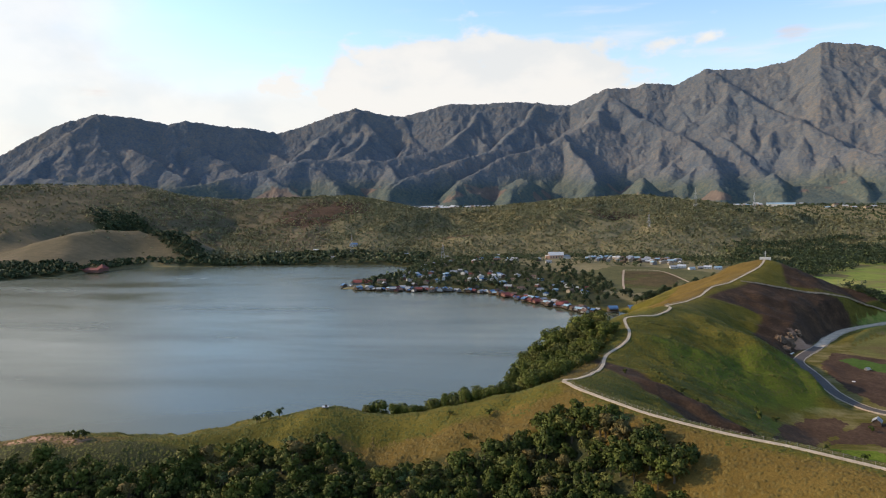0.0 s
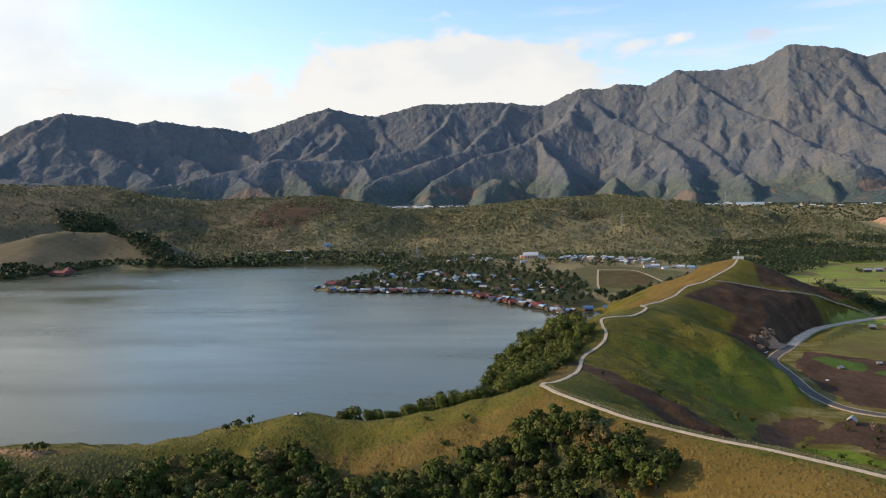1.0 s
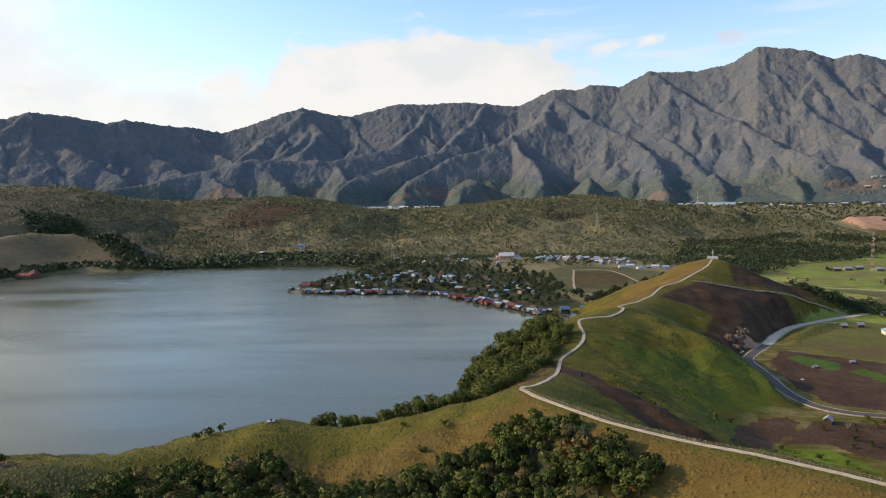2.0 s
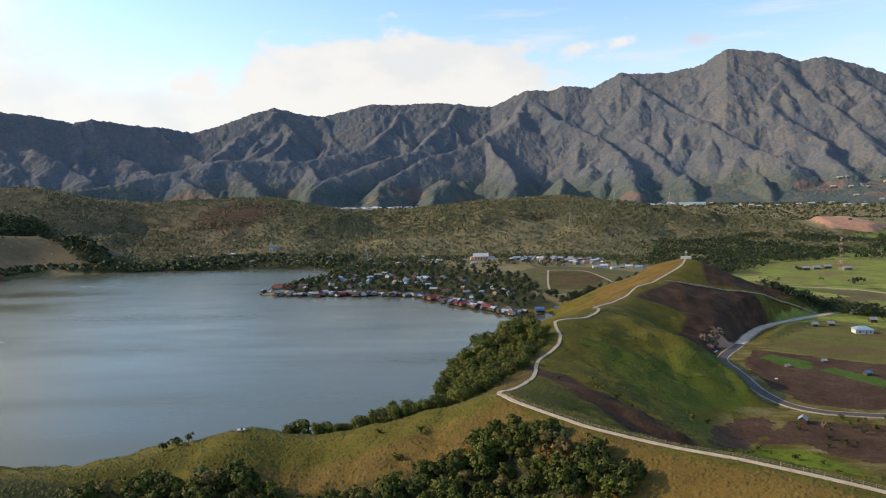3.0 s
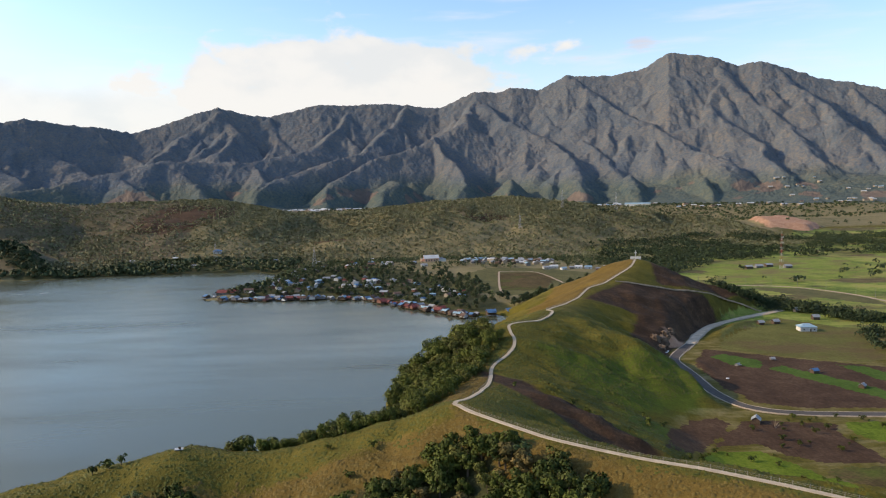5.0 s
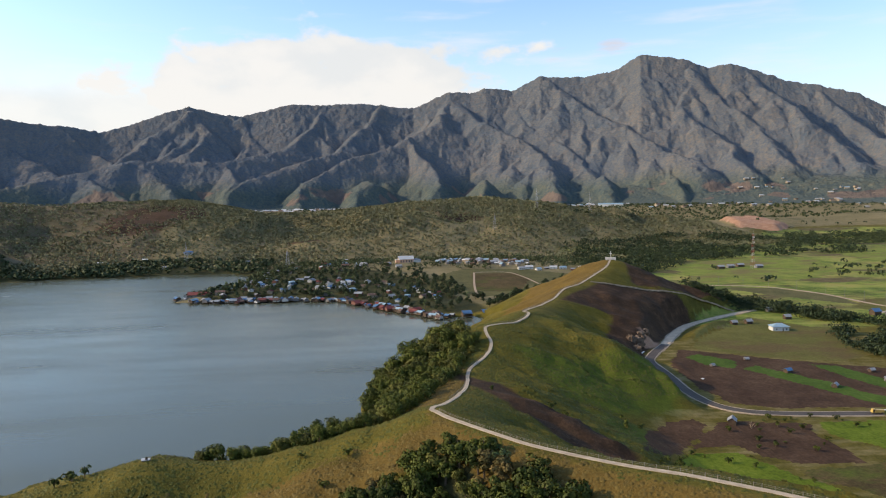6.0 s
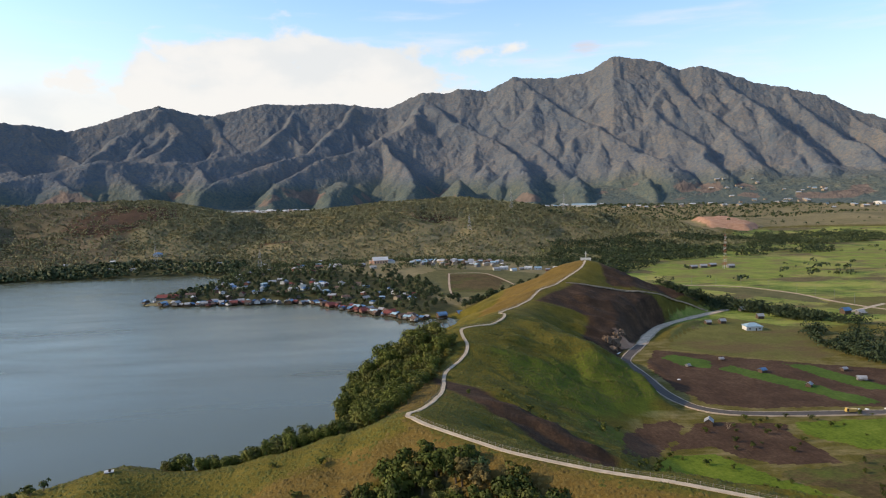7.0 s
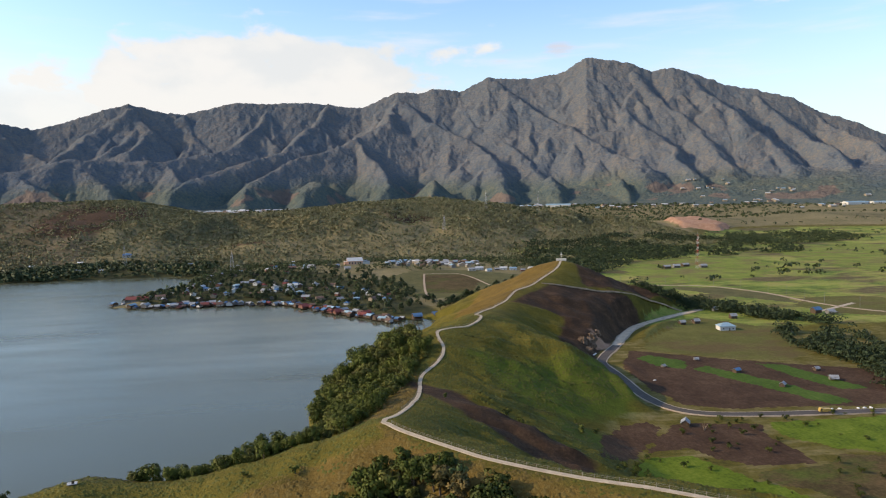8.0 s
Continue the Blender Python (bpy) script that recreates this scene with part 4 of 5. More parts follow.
def far_wood(name, xs, ys, size, cards, card, mat, label, rng, squash=0.9):
    """Many far trees as one mesh of leaf clumps on the ground."""
    zs = land(xs, ys)
    ok = zs > 0.3
    xs, ys, zs = xs[ok], ys[ok], zs[ok]
    n = len(xs)
    s = size * rng.uniform(0.65, 1.3, n)
    lobe = rng.normal(0, 0.30, (n, 6, 3)) * np.array([1, 1, 0.8])
    lobe = lobe[np.arange(n)[:, None], rng.integers(0, 6, (n, cards))] * (cards >= 30)
    core = 0.34 if cards >= 30 else 0.52
    w = rng.normal(0, 1, (n, cards, 3))
    w /= np.linalg.norm(w, axis=2)[:, :, None]
    w[:, :, 2] = np.abs(w[:, :, 2]) * 1.1 - 0.25
    p = np.stack([xs, ys, zs + s * 0.45], 1)[:, None] + lobe * s[:, None, None] + w * (s * core)[:, None, None] * np.array([1, 1, squash]) * rng.uniform(0.7, 1.05, (n, cards, 1))
    tone = np.repeat(rng.uniform(0, 1, n), cards)
    me = leaf_cards(p.reshape(-1, 3), w.reshape(-1, 3), np.repeat(s * card, cards), rng, tone, mat, name)
    return tagged(new(name, me), label, "woodland", kind="stuff")


def tufts(name, xs, ys, size, mat, label, rng):
    """Low rounded clumps of grass standing on the slope: one mesh."""
    zs = land(xs, ys)
    n = len(xs)
    s = size * rng.uniform(0.5, 1.5, n)
    ang = rng.uniform(0, math.tau, n)
    ring = []
    for k in range(4):
        r = s * rng.uniform(0.7, 1.2, n)
        px, py = xs + np.cos(ang + k * math.pi / 2) * r, ys + np.sin(ang + k * math.pi / 2) * r
        ring.append(np.stack([px, py, land(px, py) - 0.04], 1))
    tip = np.stack([xs + rng.normal(0, 0.2, n) * s, ys + rng.normal(0, 0.2, n) * s, zs + s * rng.uniform(0.35, 0.75, n)], 1)
    verts = np.stack([*ring, tip], 1).reshape(-1, 3)
    faces = (np.arange(n)[:, None, None] * 5 + np.array([[0, 1, 4], [1, 2, 4], [2, 3, 4], [3, 0, 4]])[None]).reshape(-1, 3)
    tone = np.repeat(fbm(xs / 6, ys / 6, 3, 4), 5)
    me = make_mesh(name, verts, faces, mat, smooth=True, attrs=dict(tone=tone))
    return tagged(new(name, me), label, "grass", kind="stuff")


def wild(x0, x1, y0, y1, n, rng):
    return rng.uniform(x0, x1, n), rng.uniform(y0, y1, n)


# scrub on the far hills
hx, hy = wild(-1000, 560, 790, 1370, 125000, rng)
hz = land(hx, hy)
dens = 0.26 + 0.6 * sstep(fbm(hx / 120, hy / 120, 4, 12), 0.42, 0.60)
dens = np.minimum(1, dens * 1.25) * np.where(hx < -520, 0.6, 1.0)
dens = dens * np.where(np.maximum(crest(KNOLL, hx, hy), crest(KNOLL_B, hx, hy)) > 12, 0.13, 1.0)
ok = (hz > 4.4) & (hy > 800) & (rng.uniform(0, 1, len(hx)) < dens) & (inside_dist(SCORCHED[0], hx, hy) < rng.uniform(-20, 60, len(hx)))
far_wood("hill_scrub", hx[ok], hy[ok], 2.9, 4, 0.7, "bush_leaf", "thin olive scrub trees covering the far hills", rng)
# dark belt along the far shore and between the hills
sx, sy = wild(-780, -120, 620, 960, 18000, rng)
ld = -inside_dist(LAKE, sx, sy)
knoll = np.maximum(crest(KNOLL, sx, sy), crest(KNOLL_B, sx, sy)) > 12
ok = (ld > -3) & (ld < np.where(np.abs(sx + 430) < 70, 22, np.where(sx < -530, 165, 70))) & (~knoll | (ld < 16)) & (sx < -140) & (rng.uniform(0, 1, len(sx)) < np.where(sx > -270, 0.35, np.where(ld > 75, 0.5, 1.0)))
far_wood("shore_wood", sx[ok], sy[ok], 4.8, 12, 0.5, "far_leaf", "dark green trees along the far lake shore", rng)
gx, gy = wild(-680, -400, 790, 980, 5200, rng)
ok = inside_dist(GULLY, gx, gy) > rng.uniform(-10, 10, len(gx))
far_wood("gully_wood", gx[ok], gy[ok], 4.6, 14, 0.45, "far_leaf", "dark trees in the gullies beside the bare knoll", rng)
# hedgerow trees and groves on the plain
PLAINWOOD = [[(186, 478), (206, 466), (233, 467), (244, 440), (262, 420), (274, 428), (258, 470), (245, 502), (215, 504)],
             [(244, 440), (256, 416), (226, 378), (221, 348), (227, 325), (222, 297), (206, 278), (222, 270), (242, 300), (272, 366), (286, 404), (270, 430)],
             [(215, 640), (330, 770), (560, 820), (600, 1000), (440, 1080), (250, 960), (190, 800), (180, 680)],
             [(560, 900), (780, 960), (800, 1090), (640, 1120), (560, 1020)]]
for poly, gap, size in zip(PLAINWOOD, (3.4, 3.4, 6.5, 7.5), (5.0, 5.2, 5.8, 6.0)):
    px, py = within(poly, rng, gap)
    keep = fbm(px / 40, py / 40, 3, 41) > (0.32 if gap < 5 else 0.42)
    far_wood("plain_wood", px[keep], py[keep], size, 90 if gap < 5 else 36, 0.16 if gap < 5 else 0.24, "far_leaf", "dark green grove of trees on the flat plain", rng)
dx, dy = wild(180, 1900, 560, 2050, 4600, rng)
ok = (fbm(dx / 150, dy / 60, 4, 51) > 0.56) & (np.abs(np.arctan2(dx, dy)) < 0.85)
far_wood("scattered_wood", dx[ok], dy[ok], 5.0, 10, 0.5, "far_leaf", "scattered trees and hedges over the plain", rng)
bx, by = wild(-1300, 1900, 1400, 2150, 9000, rng)
ok = (fbm(bx / 200, by / 120, 3, 61) > 0.45) & (np.abs(np.arctan2(bx, by)) < 0.8)
far_wood("distant_wood", bx[ok], by[ok], 5.4, 8, 0.6, "far_leaf", "distant woods at the foot of the mountains", rng)

# grass on the near slopes
tx, ty = wild(-170, 120, 110, 345, 120000, rng)
tz = land(tx, ty)
dryness = np.max([inside_dist(p, tx, ty) for p in DRY], axis=0) + (fbm(tx / 8, ty / 8, 3, 2) - 0.5) * 14
burnt = np.max([inside_dist(p, tx, ty) for p in BURNT], axis=0)
free = (tz > 9) & (burnt < -1) & (inside_dist(VALLEY, tx, ty) < 0) & (inside_dist(CLIFF, tx, ty) < 0) & (inside_dist(BENCH, tx, ty) < 0) & (inside_dist(BRINK, tx, ty) < 0)
gap = np.full(len(tx), 99.0)
for (ax, ay), (bx, by) in zip(TRAIL, TRAIL[1:]):
    t = np.clip(((tx - ax) * (bx - ax) + (ty - ay) * (by - ay)) / ((bx - ax) ** 2 + (by - ay) ** 2), 0, 1)
    gap = np.minimum(gap, np.hypot(tx - ax - t * (bx - ax), ty - ay - t * (by - ay)))
free &= gap > 1.2
ok = free & (dryness > 0)
tufts("dry_grass", tx[ok], ty[ok], 0.42, "grass_blade", "dry golden grass on the sunny slopes", rng)
ok = free & (dryness <= 0) & (rng.uniform(0, 1, len(tx)) < 0.75)
tufts("green_grass", tx[ok], ty[ok], 0.40, "green_blade", "tall yellow-green grass on the ridge", rng)

# ---- fields, tracks and the hill's furniture ----
def field(name, outline, mat, lift, label, category="field", gap=0.9):
    """A plot laid over the ground inside an outline."""
    rng = np.random.default_rng(len(outline) + int(outline[0][0]))
    xs, ys = [p[0] for p in outline], [p[1] for p in outline]
    gx, gy = np.arange(min(xs) - gap, max(xs) + gap, gap), np.arange(min(ys) - gap, max(ys) + gap, gap)
    X, Y = np.meshgrid(gx, gy)
    f = grid_faces(len(gy), len(gx))
    x, y = X.ravel(), Y.ravel()
    d = inside_dist(outline, x, y) + (fbm(x / 4, y / 4, 4, 3) - 0.5) * 3.4
    f = f[(d[f] > 0).all(axis=1)]
    z = land(x, y) + lift + np.minimum(0, (d - 1) * 0.05)
    used = np.unique(f)
    back = np.zeros(len(x), int)
    back[used] = np.arange(len(used))
    me = make_mesh(name, np.stack([x, y, z], 1)[used], back[f][:, ::-1], mat)
    return tagged(new(name, me), label, category, kind="structure")


def field_material(name, dark, mid, light, furrow=0.0, turn=0.0, worn=None):
    n = Nodes(name, 0.95, 0.1)
    a, b = n.noise(0.08, 5, 0.6), n.noise(0.9, 5, 0.7)
    rows = n.noise(0.5, 3, 0.6, n.pos((1.6, 0.25, 1), turn))
    f = n.math("ADD", n.math("MULTIPLY", a, 0.4), n.math("ADD", n.math("MULTIPLY", b, 0.46), n.math("MULTIPLY", rows, 0.14)))
    n.bump(n.math("ADD", b, n.math("MULTIPLY", rows, furrow)), 0.6, 0.4)
    c = n.ramp(f, (0.36, dark), (0.5, mid), (0.64, light))
    if worn:
        c = n.mix(n.step(n.noise(0.03, 6, 0.7, n.pos((0.7, 1.4, 1), 15)), 0.48, 0.62), c, n.ramp(b, (0.3, tuple(v * 0.55 for v in worn)), (0.7, worn)))
    return n.colour(c)


field_material("ploughed", (0.030, 0.017, 0.010), (0.061, 0.035, 0.020), (0.102, 0.064, 0.038), 2.0, 25)
field_material("pasture", (0.066, 0.066, 0.016), (0.102, 0.098, 0.024), (0.145, 0.128, 0.038), worn=(0.130, 0.094, 0.038))
field_material("crop", (0.028, 0.052, 0.008), (0.052, 0.090, 0.012), (0.085, 0.125, 0.022), 1.0, 60)
field_material("bright_crop", (0.044, 0.066, 0.006), (0.096, 0.132, 0.010), (0.165, 0.185, 0.026), 1.0, 10)
field_material("meadow", (0.085, 0.112, 0.020), (0.160, 0.192, 0.032), (0.240, 0.238, 0.058), worn=(0.190, 0.150, 0.060))
field_material("stubble", (0.036, 0.027, 0.011), (0.072, 0.051, 0.020), (0.130, 0.086, 0.038), worn=(0.088, 0.108, 0.018))
field_material("village_green", (0.055, 0.058, 0.022), (0.095, 0.088, 0.034), (0.145, 0.122, 0.052))

field("field_1", [(139, 368), (179, 339), (236, 306), (260, 290), (262, 262), (196, 263), (136, 270), (122, 277), (118, 300), (121, 337)], "ploughed", 0.05, "dark brown ploughed field beside the road")
field("field_2", [(164, 408), (217, 446), (245, 396), (238, 352), (203, 331), (179, 341), (146, 366)], "pasture", 0.05, "yellow-green pasture with a hall on it")
field("field_3", [(63, 215), (78, 249), (90, 261), (100, 263), (103, 256), (89, 238), (73, 218)], "ploughed", 0.05, "dark brown plot at the hill's foot")
field("field_4", [(84, 233), (102, 236), (105, 225), (114, 219), (134, 217.5), (134, 245), (139, 253), (114, 259), (106, 259), (103, 254)], "ploughed", 0.05, "dark brown plot with small heaps of stubble")
field("field_5", [(72, 213), (84, 231), (100, 231), (104, 222), (108, 212), (118, 196), (100, 186), (80, 196)], "bright_crop", 0.09, "bright green overgrown plot")
field("field_6", [(140, 254), (190, 252), (260, 247), (250, 215), (166, 218), (146, 227), (137, 241)], "bright_crop", 0.08, "bright green plot beside the road")
field("field_7", [(122, 196), (109, 211), (114, 216), (134, 216), (146, 224), (166, 217), (230, 212), (220, 160), (130, 170)], "stubble", 0.03, "brown-green rough plot with scrub")
field("field_8", [(150, 328), (160, 331), (176, 300), (188, 268), (176, 267), (166, 290)], "crop", 0.10, "strip of green crop across the ploughed field")
field("field_9", [(134, 352), (144, 356), (156, 340), (148, 326), (138, 334)], "crop", 0.10, "small patch of green crop in the ploughed field")
field("field_10", [(184, 330), (194, 326), (200, 305), (206, 284), (194, 284), (186, 306)], "crop", 0.10, "green crop strip between brown plots")
field("field_11", [(260, 575), (300, 560), (322, 520), (312, 470), (280, 520), (262, 556)], "village_green", 0.05, "grey-brown fallow plot on the plain", gap=2)
field("field_12", [(300, 470), (330, 500), (370, 500), (420, 440), (350, 410), (305, 436)], "pasture", 0.05, "green meadow on the plain", gap=2)
field("field_13", [(250, 600), (330, 590), (420, 640), (460, 760), (380, 800), (270, 720)], "meadow", 0.06, "bright green wet meadow below the mast", gap=6)
field("field_14", [(480, 600), (700, 560), (800, 760), (700, 900), (520, 860)], "meadow", 0.06, "wide yellow-green meadow on the plain", gap=8)
field("village_green", [(20, 600), (60, 560), (110, 560), (150, 600), (175, 660), (120, 690), (60, 690), (20, 650)], "village_green", 0.06, "worn grassy slope above the village", gap=3)
dug = field("dug_plot", [(58, 590), (100, 575), (118, 640), (110, 668), (66, 668)], "stubble", 0.12, "bare brown earth plot above the village", gap=4)

for i, (nm, pts, w, mat, lab) in enumerate((
        ("track_1", [(112, 435), (122, 436), (140, 439.5), (160, 444), (180, 451), (200, 461), (218, 467.5)], 1.3, "gravel", "thin gravel track across the burnt slope"),
        ("track_2", [(190, 600), (228, 592), (264, 583), (295, 567), (316, 528), (322, 472), (341, 434), (400, 380)], 3.0, "gravel", "pale dirt road across the plain"),
        ("track_3", [(60, 560), (62, 600), (66, 640), (70, 672)], 1.8, "gravel", "pale concrete lane climbing from the village"),
        ("track_4", [(70, 672), (100, 672), (112, 650), (120, 610), (122, 590)], 1.6, "gravel", "dirt lane round the bare plot"),
        ("track_5", [(300, 444), (316, 452), (345, 468)], 3.0, "concrete", "pale lane between hedges on the plain"))):
    t, _, _ = ribbon(nm, pts, w, mat, 0.2, 0.9, 2.5)
    tagged(t, lab, "track", kind="structure")


def build_railing(name, line, side, every, offset, label):
    """Posts with two rails along one side of the footpath."""
    pts = line[::every]
    sd = side[::every]
    root = new(name)
    root.location = pts[0]
    o = Vector(pts[0])
    bm = bmesh.new()
    box(bm, -0.05, 0.05, -0.05, 0.05, -0.6, 0.70)
    box(bm, -0.065, 0.065, -0.065, 0.065, 0.70, 0.74)
    first = part("post", bm, "rail_paint", root)
    me = first.data
    pos = [Vector((p[0] + n[0] * offset, p[1] + n[1] * offset, p[2])) - o for p, n in zip(pts, sd)]
    first.location = pos[0]
    for q in pos[1:]:
        ob = new("post", me)
        ob.parent, ob.location = root, q
    for h in (0.36, 0.64):
        bm = bmesh.new()
        for a, b in zip(pos, pos[1:]):
            bar(bm, a + Vector((0, 0, h)), b + Vector((0, 0, h)), 0.022, sides=5)
        part("rail", bm, "rail_paint", root)
    return tagged(root, label, "railing")


near_end = int(np.argmin(np.hypot(trail_line[:, 0] - 4, trail_line[:, 1] - 185)))
build_railing("railing", trail_line[:near_end], trail_side[:near_end], 2, -0.62, "pale weathered railing along the edge of the footpath")
build_railing("railing", trail_line[near_end + 20:near_end + 130], trail_side[near_end + 20:near_end + 130], 2, 0.62, "pale weathered railing beside the winding ridge path")
far_end = int(np.argmin(np.hypot(trail_line[:, 0] - 54, trail_line[:, 1] - 345)))
build_railing("railing", trail_line[far_end - 45:], trail_side[far_end - 45:], 2, 0.62, "pale railing climbing with the path towards the cross")


def build_cross():
    root = new("cross_monument")
    root.matrix_world = pose(138, 477.5, land1(138, 477.5), 0, 0, -15) @ Matrix.Diagonal((0.78, 0.78, 0.85, 1))
    bm = bmesh.new()
    box(bm, -4.2, 4.2, -2.6, 2.6, -1.2, 0.35)
    part("platform", bm, "white_wall", root, "pale concrete platform")
    bm = bmesh.new()
    for x0, x1, y0, y1 in ((-4.2, 4.2, -2.6, -2.45), (-4.2, 4.2, 2.45, 2.6), (-4.2, -4.05, -2.45, 2.45), (4.05, 4.2, -2.45, 2.45)):
        box(bm, x0, x1, y0, y1, 0.354, 1.2)
    part("parapet", bm, "white_wall", root)
    bm = bmesh.new()
    box(bm, -1.0, 1.0, -1.0, 1.0, 0.354, 1.1)
    part("plinth", bm, "concrete", root)
    bm = bmesh.new()
    box(bm, -0.24, 0.24, -0.24, 0.24, 1.104, 6.2)
    part("upright", bm, "white_wall", root)
    bm = bmesh.new()
    box(bm, -1.1, -0.243, -0.25, 0.25, 4.2, 4.65)
    box(bm, 0.243, 1.1, -0.25, 0.25, 4.2, 4.65)
    part("crossbar", bm, "white_wall", root)
    tagged(root, "white concrete cross on a low walled platform at the hilltop", "monument")


build_cross()


def build_mast(x, y, height, base, label, name="radio_mast", steps=12, red=True):
    """A four-legged lattice mast, banded red and white."""
    root = new(name)
    root.matrix_world = pose(x, y, land1(x, y), 0, 0, 20)
    half = lambda z: base / 2 * (1 - z / height) + 0.5
    zs = [height * (1 - (1 - i / steps) ** 1.15) for i in range(steps + 1)]
    thick = 0.06 if red else 0.07
    for i in range(steps):
        bm = bmesh.new()
        a, b = half(zs[i]), half(zs[i + 1])
        c0 = [(-a, -a, zs[i]), (a, -a, zs[i]), (a, a, zs[i]), (-a, a, zs[i])]
        c1 = [(-b, -b, zs[i + 1]), (b, -b, zs[i + 1]), (b, b, zs[i + 1]), (-b, b, zs[i + 1])]
        for k in range(4):
            bar(bm, c0[k], c1[k], thick, sides=4)
            bar(bm, c0[k], c1[(k + 1) % 4], thick * 0.6, sides=4)
            bar(bm, c0[(k + 1) % 4], c1[k], thick * 0.6, sides=4)
            bar(bm, c1[k], c1[(k + 1) % 4], thick * 0.6, sides=4)
        part("lattice_section", bm, ("steel_red" if i % 2 else "steel_white") if red else "steel_grey", root)
    bm = bmesh.new()
    bar(bm, (0, 0, height - 0.5), (0, 0, height + 4), 0.12, 0.05)
    part("antenna", bm, "steel_white", root)
    if red:
        for k, (dx, dz) in enumerate(((0.9, -3), (-0.9, -5), (0.8, -8))):
            bm = bmesh.new()
            bar(bm, (dx, -0.6, height + dz), (dx, -1.0, height + dz), 0.6, 0.5, 10)
            part("dish", bm, "steel_white", root)
    tagged(root, label, "mast")


build_mast(347, 687, 34, 1.8, "red and white steel lattice mast on the plain")
for x, y, hgt in ((-245, 860, 22), (238, 1190, 30), (330, 1195, 34), (140, 1010, 20), (-120, 800, 18)):
    build_mast(x, y, hgt, 3.5, "slim grey power pylon on the far hill", "power_pylon", 6, False)

# ---- buildings ----
def gable(bm, w, d, z0, z1, ridge):
    """Walls of a gabled house, w along x (the ridge) and d along y."""
    x, y = w / 2, d / 2
    v = [bm.verts.new(p) for p in ((-x, -y, z0), (x, -y, z0), (x, y, z0), (-x, y, z0), (-x, -y, z1), (x, -y, z1), (x, y, z1), (-x, y, z1), (-x, 0, ridge), (x, 0, ridge))]
    for f in ((0, 1, 5, 4), (2, 3, 7, 6), (1, 2, 6, 9, 5), (3, 0, 4, 8, 7), (3, 2, 1, 0), (4, 5, 9, 8), (7, 8, 9, 6)):
        bm.faces.new([v[i] for i in f])


def gable_roof(bm, w, d, z1, ridge, over=0.35, thick=0.12):
    x, y = w / 2 + over, d / 2 + over
    drop = (ridge - z1) / (d / 2) * over
    for s in (-1, 1):
        pts = [(-x, 0, ridge), (x, 0, ridge), (x, s * y, z1 - drop), (-x, s * y, z1 - drop)]
        low = [bm.verts.new((a, b, c + 0.03)) for a, b, c in pts]
        top = [bm.verts.new((a, b, c + 0.03 + thick)) for a, b, c in pts]
        bm.faces.new(low), bm.faces.new(top)
        for i in range(4):
            bm.faces.new((low[i], low[(i + 1) % 4], top[(i + 1) % 4], top[i]))
    bmesh.ops.recalc_face_normals(bm, faces=bm.faces)


def hip_roof(bm, w, d, z1, ridge, over=0.6):
    x, y, k = w / 2 + over, d / 2 + over, max(0.1, (w - d) / 2)
    v = [bm.verts.new(p) for p in ((-x, -y, z1), (x, -y, z1), (x, y, z1), (-x, y, z1), (-k, 0, ridge), (k, 0, ridge), (-x, -y, z1 - .15), (x, -y, z1 - .15), (x, y, z1 - .15), (-x, y, z1 - .15))]
    for f in ((0, 1, 5, 4), (1, 2, 5), (2, 3, 4, 5), (3, 0, 4), (9, 8, 7, 6), (6, 7, 1, 0), (7, 8, 2, 1), (8, 9, 3, 2), (9, 6, 0, 3)):
        bm.faces.new([v[i] for i in f])


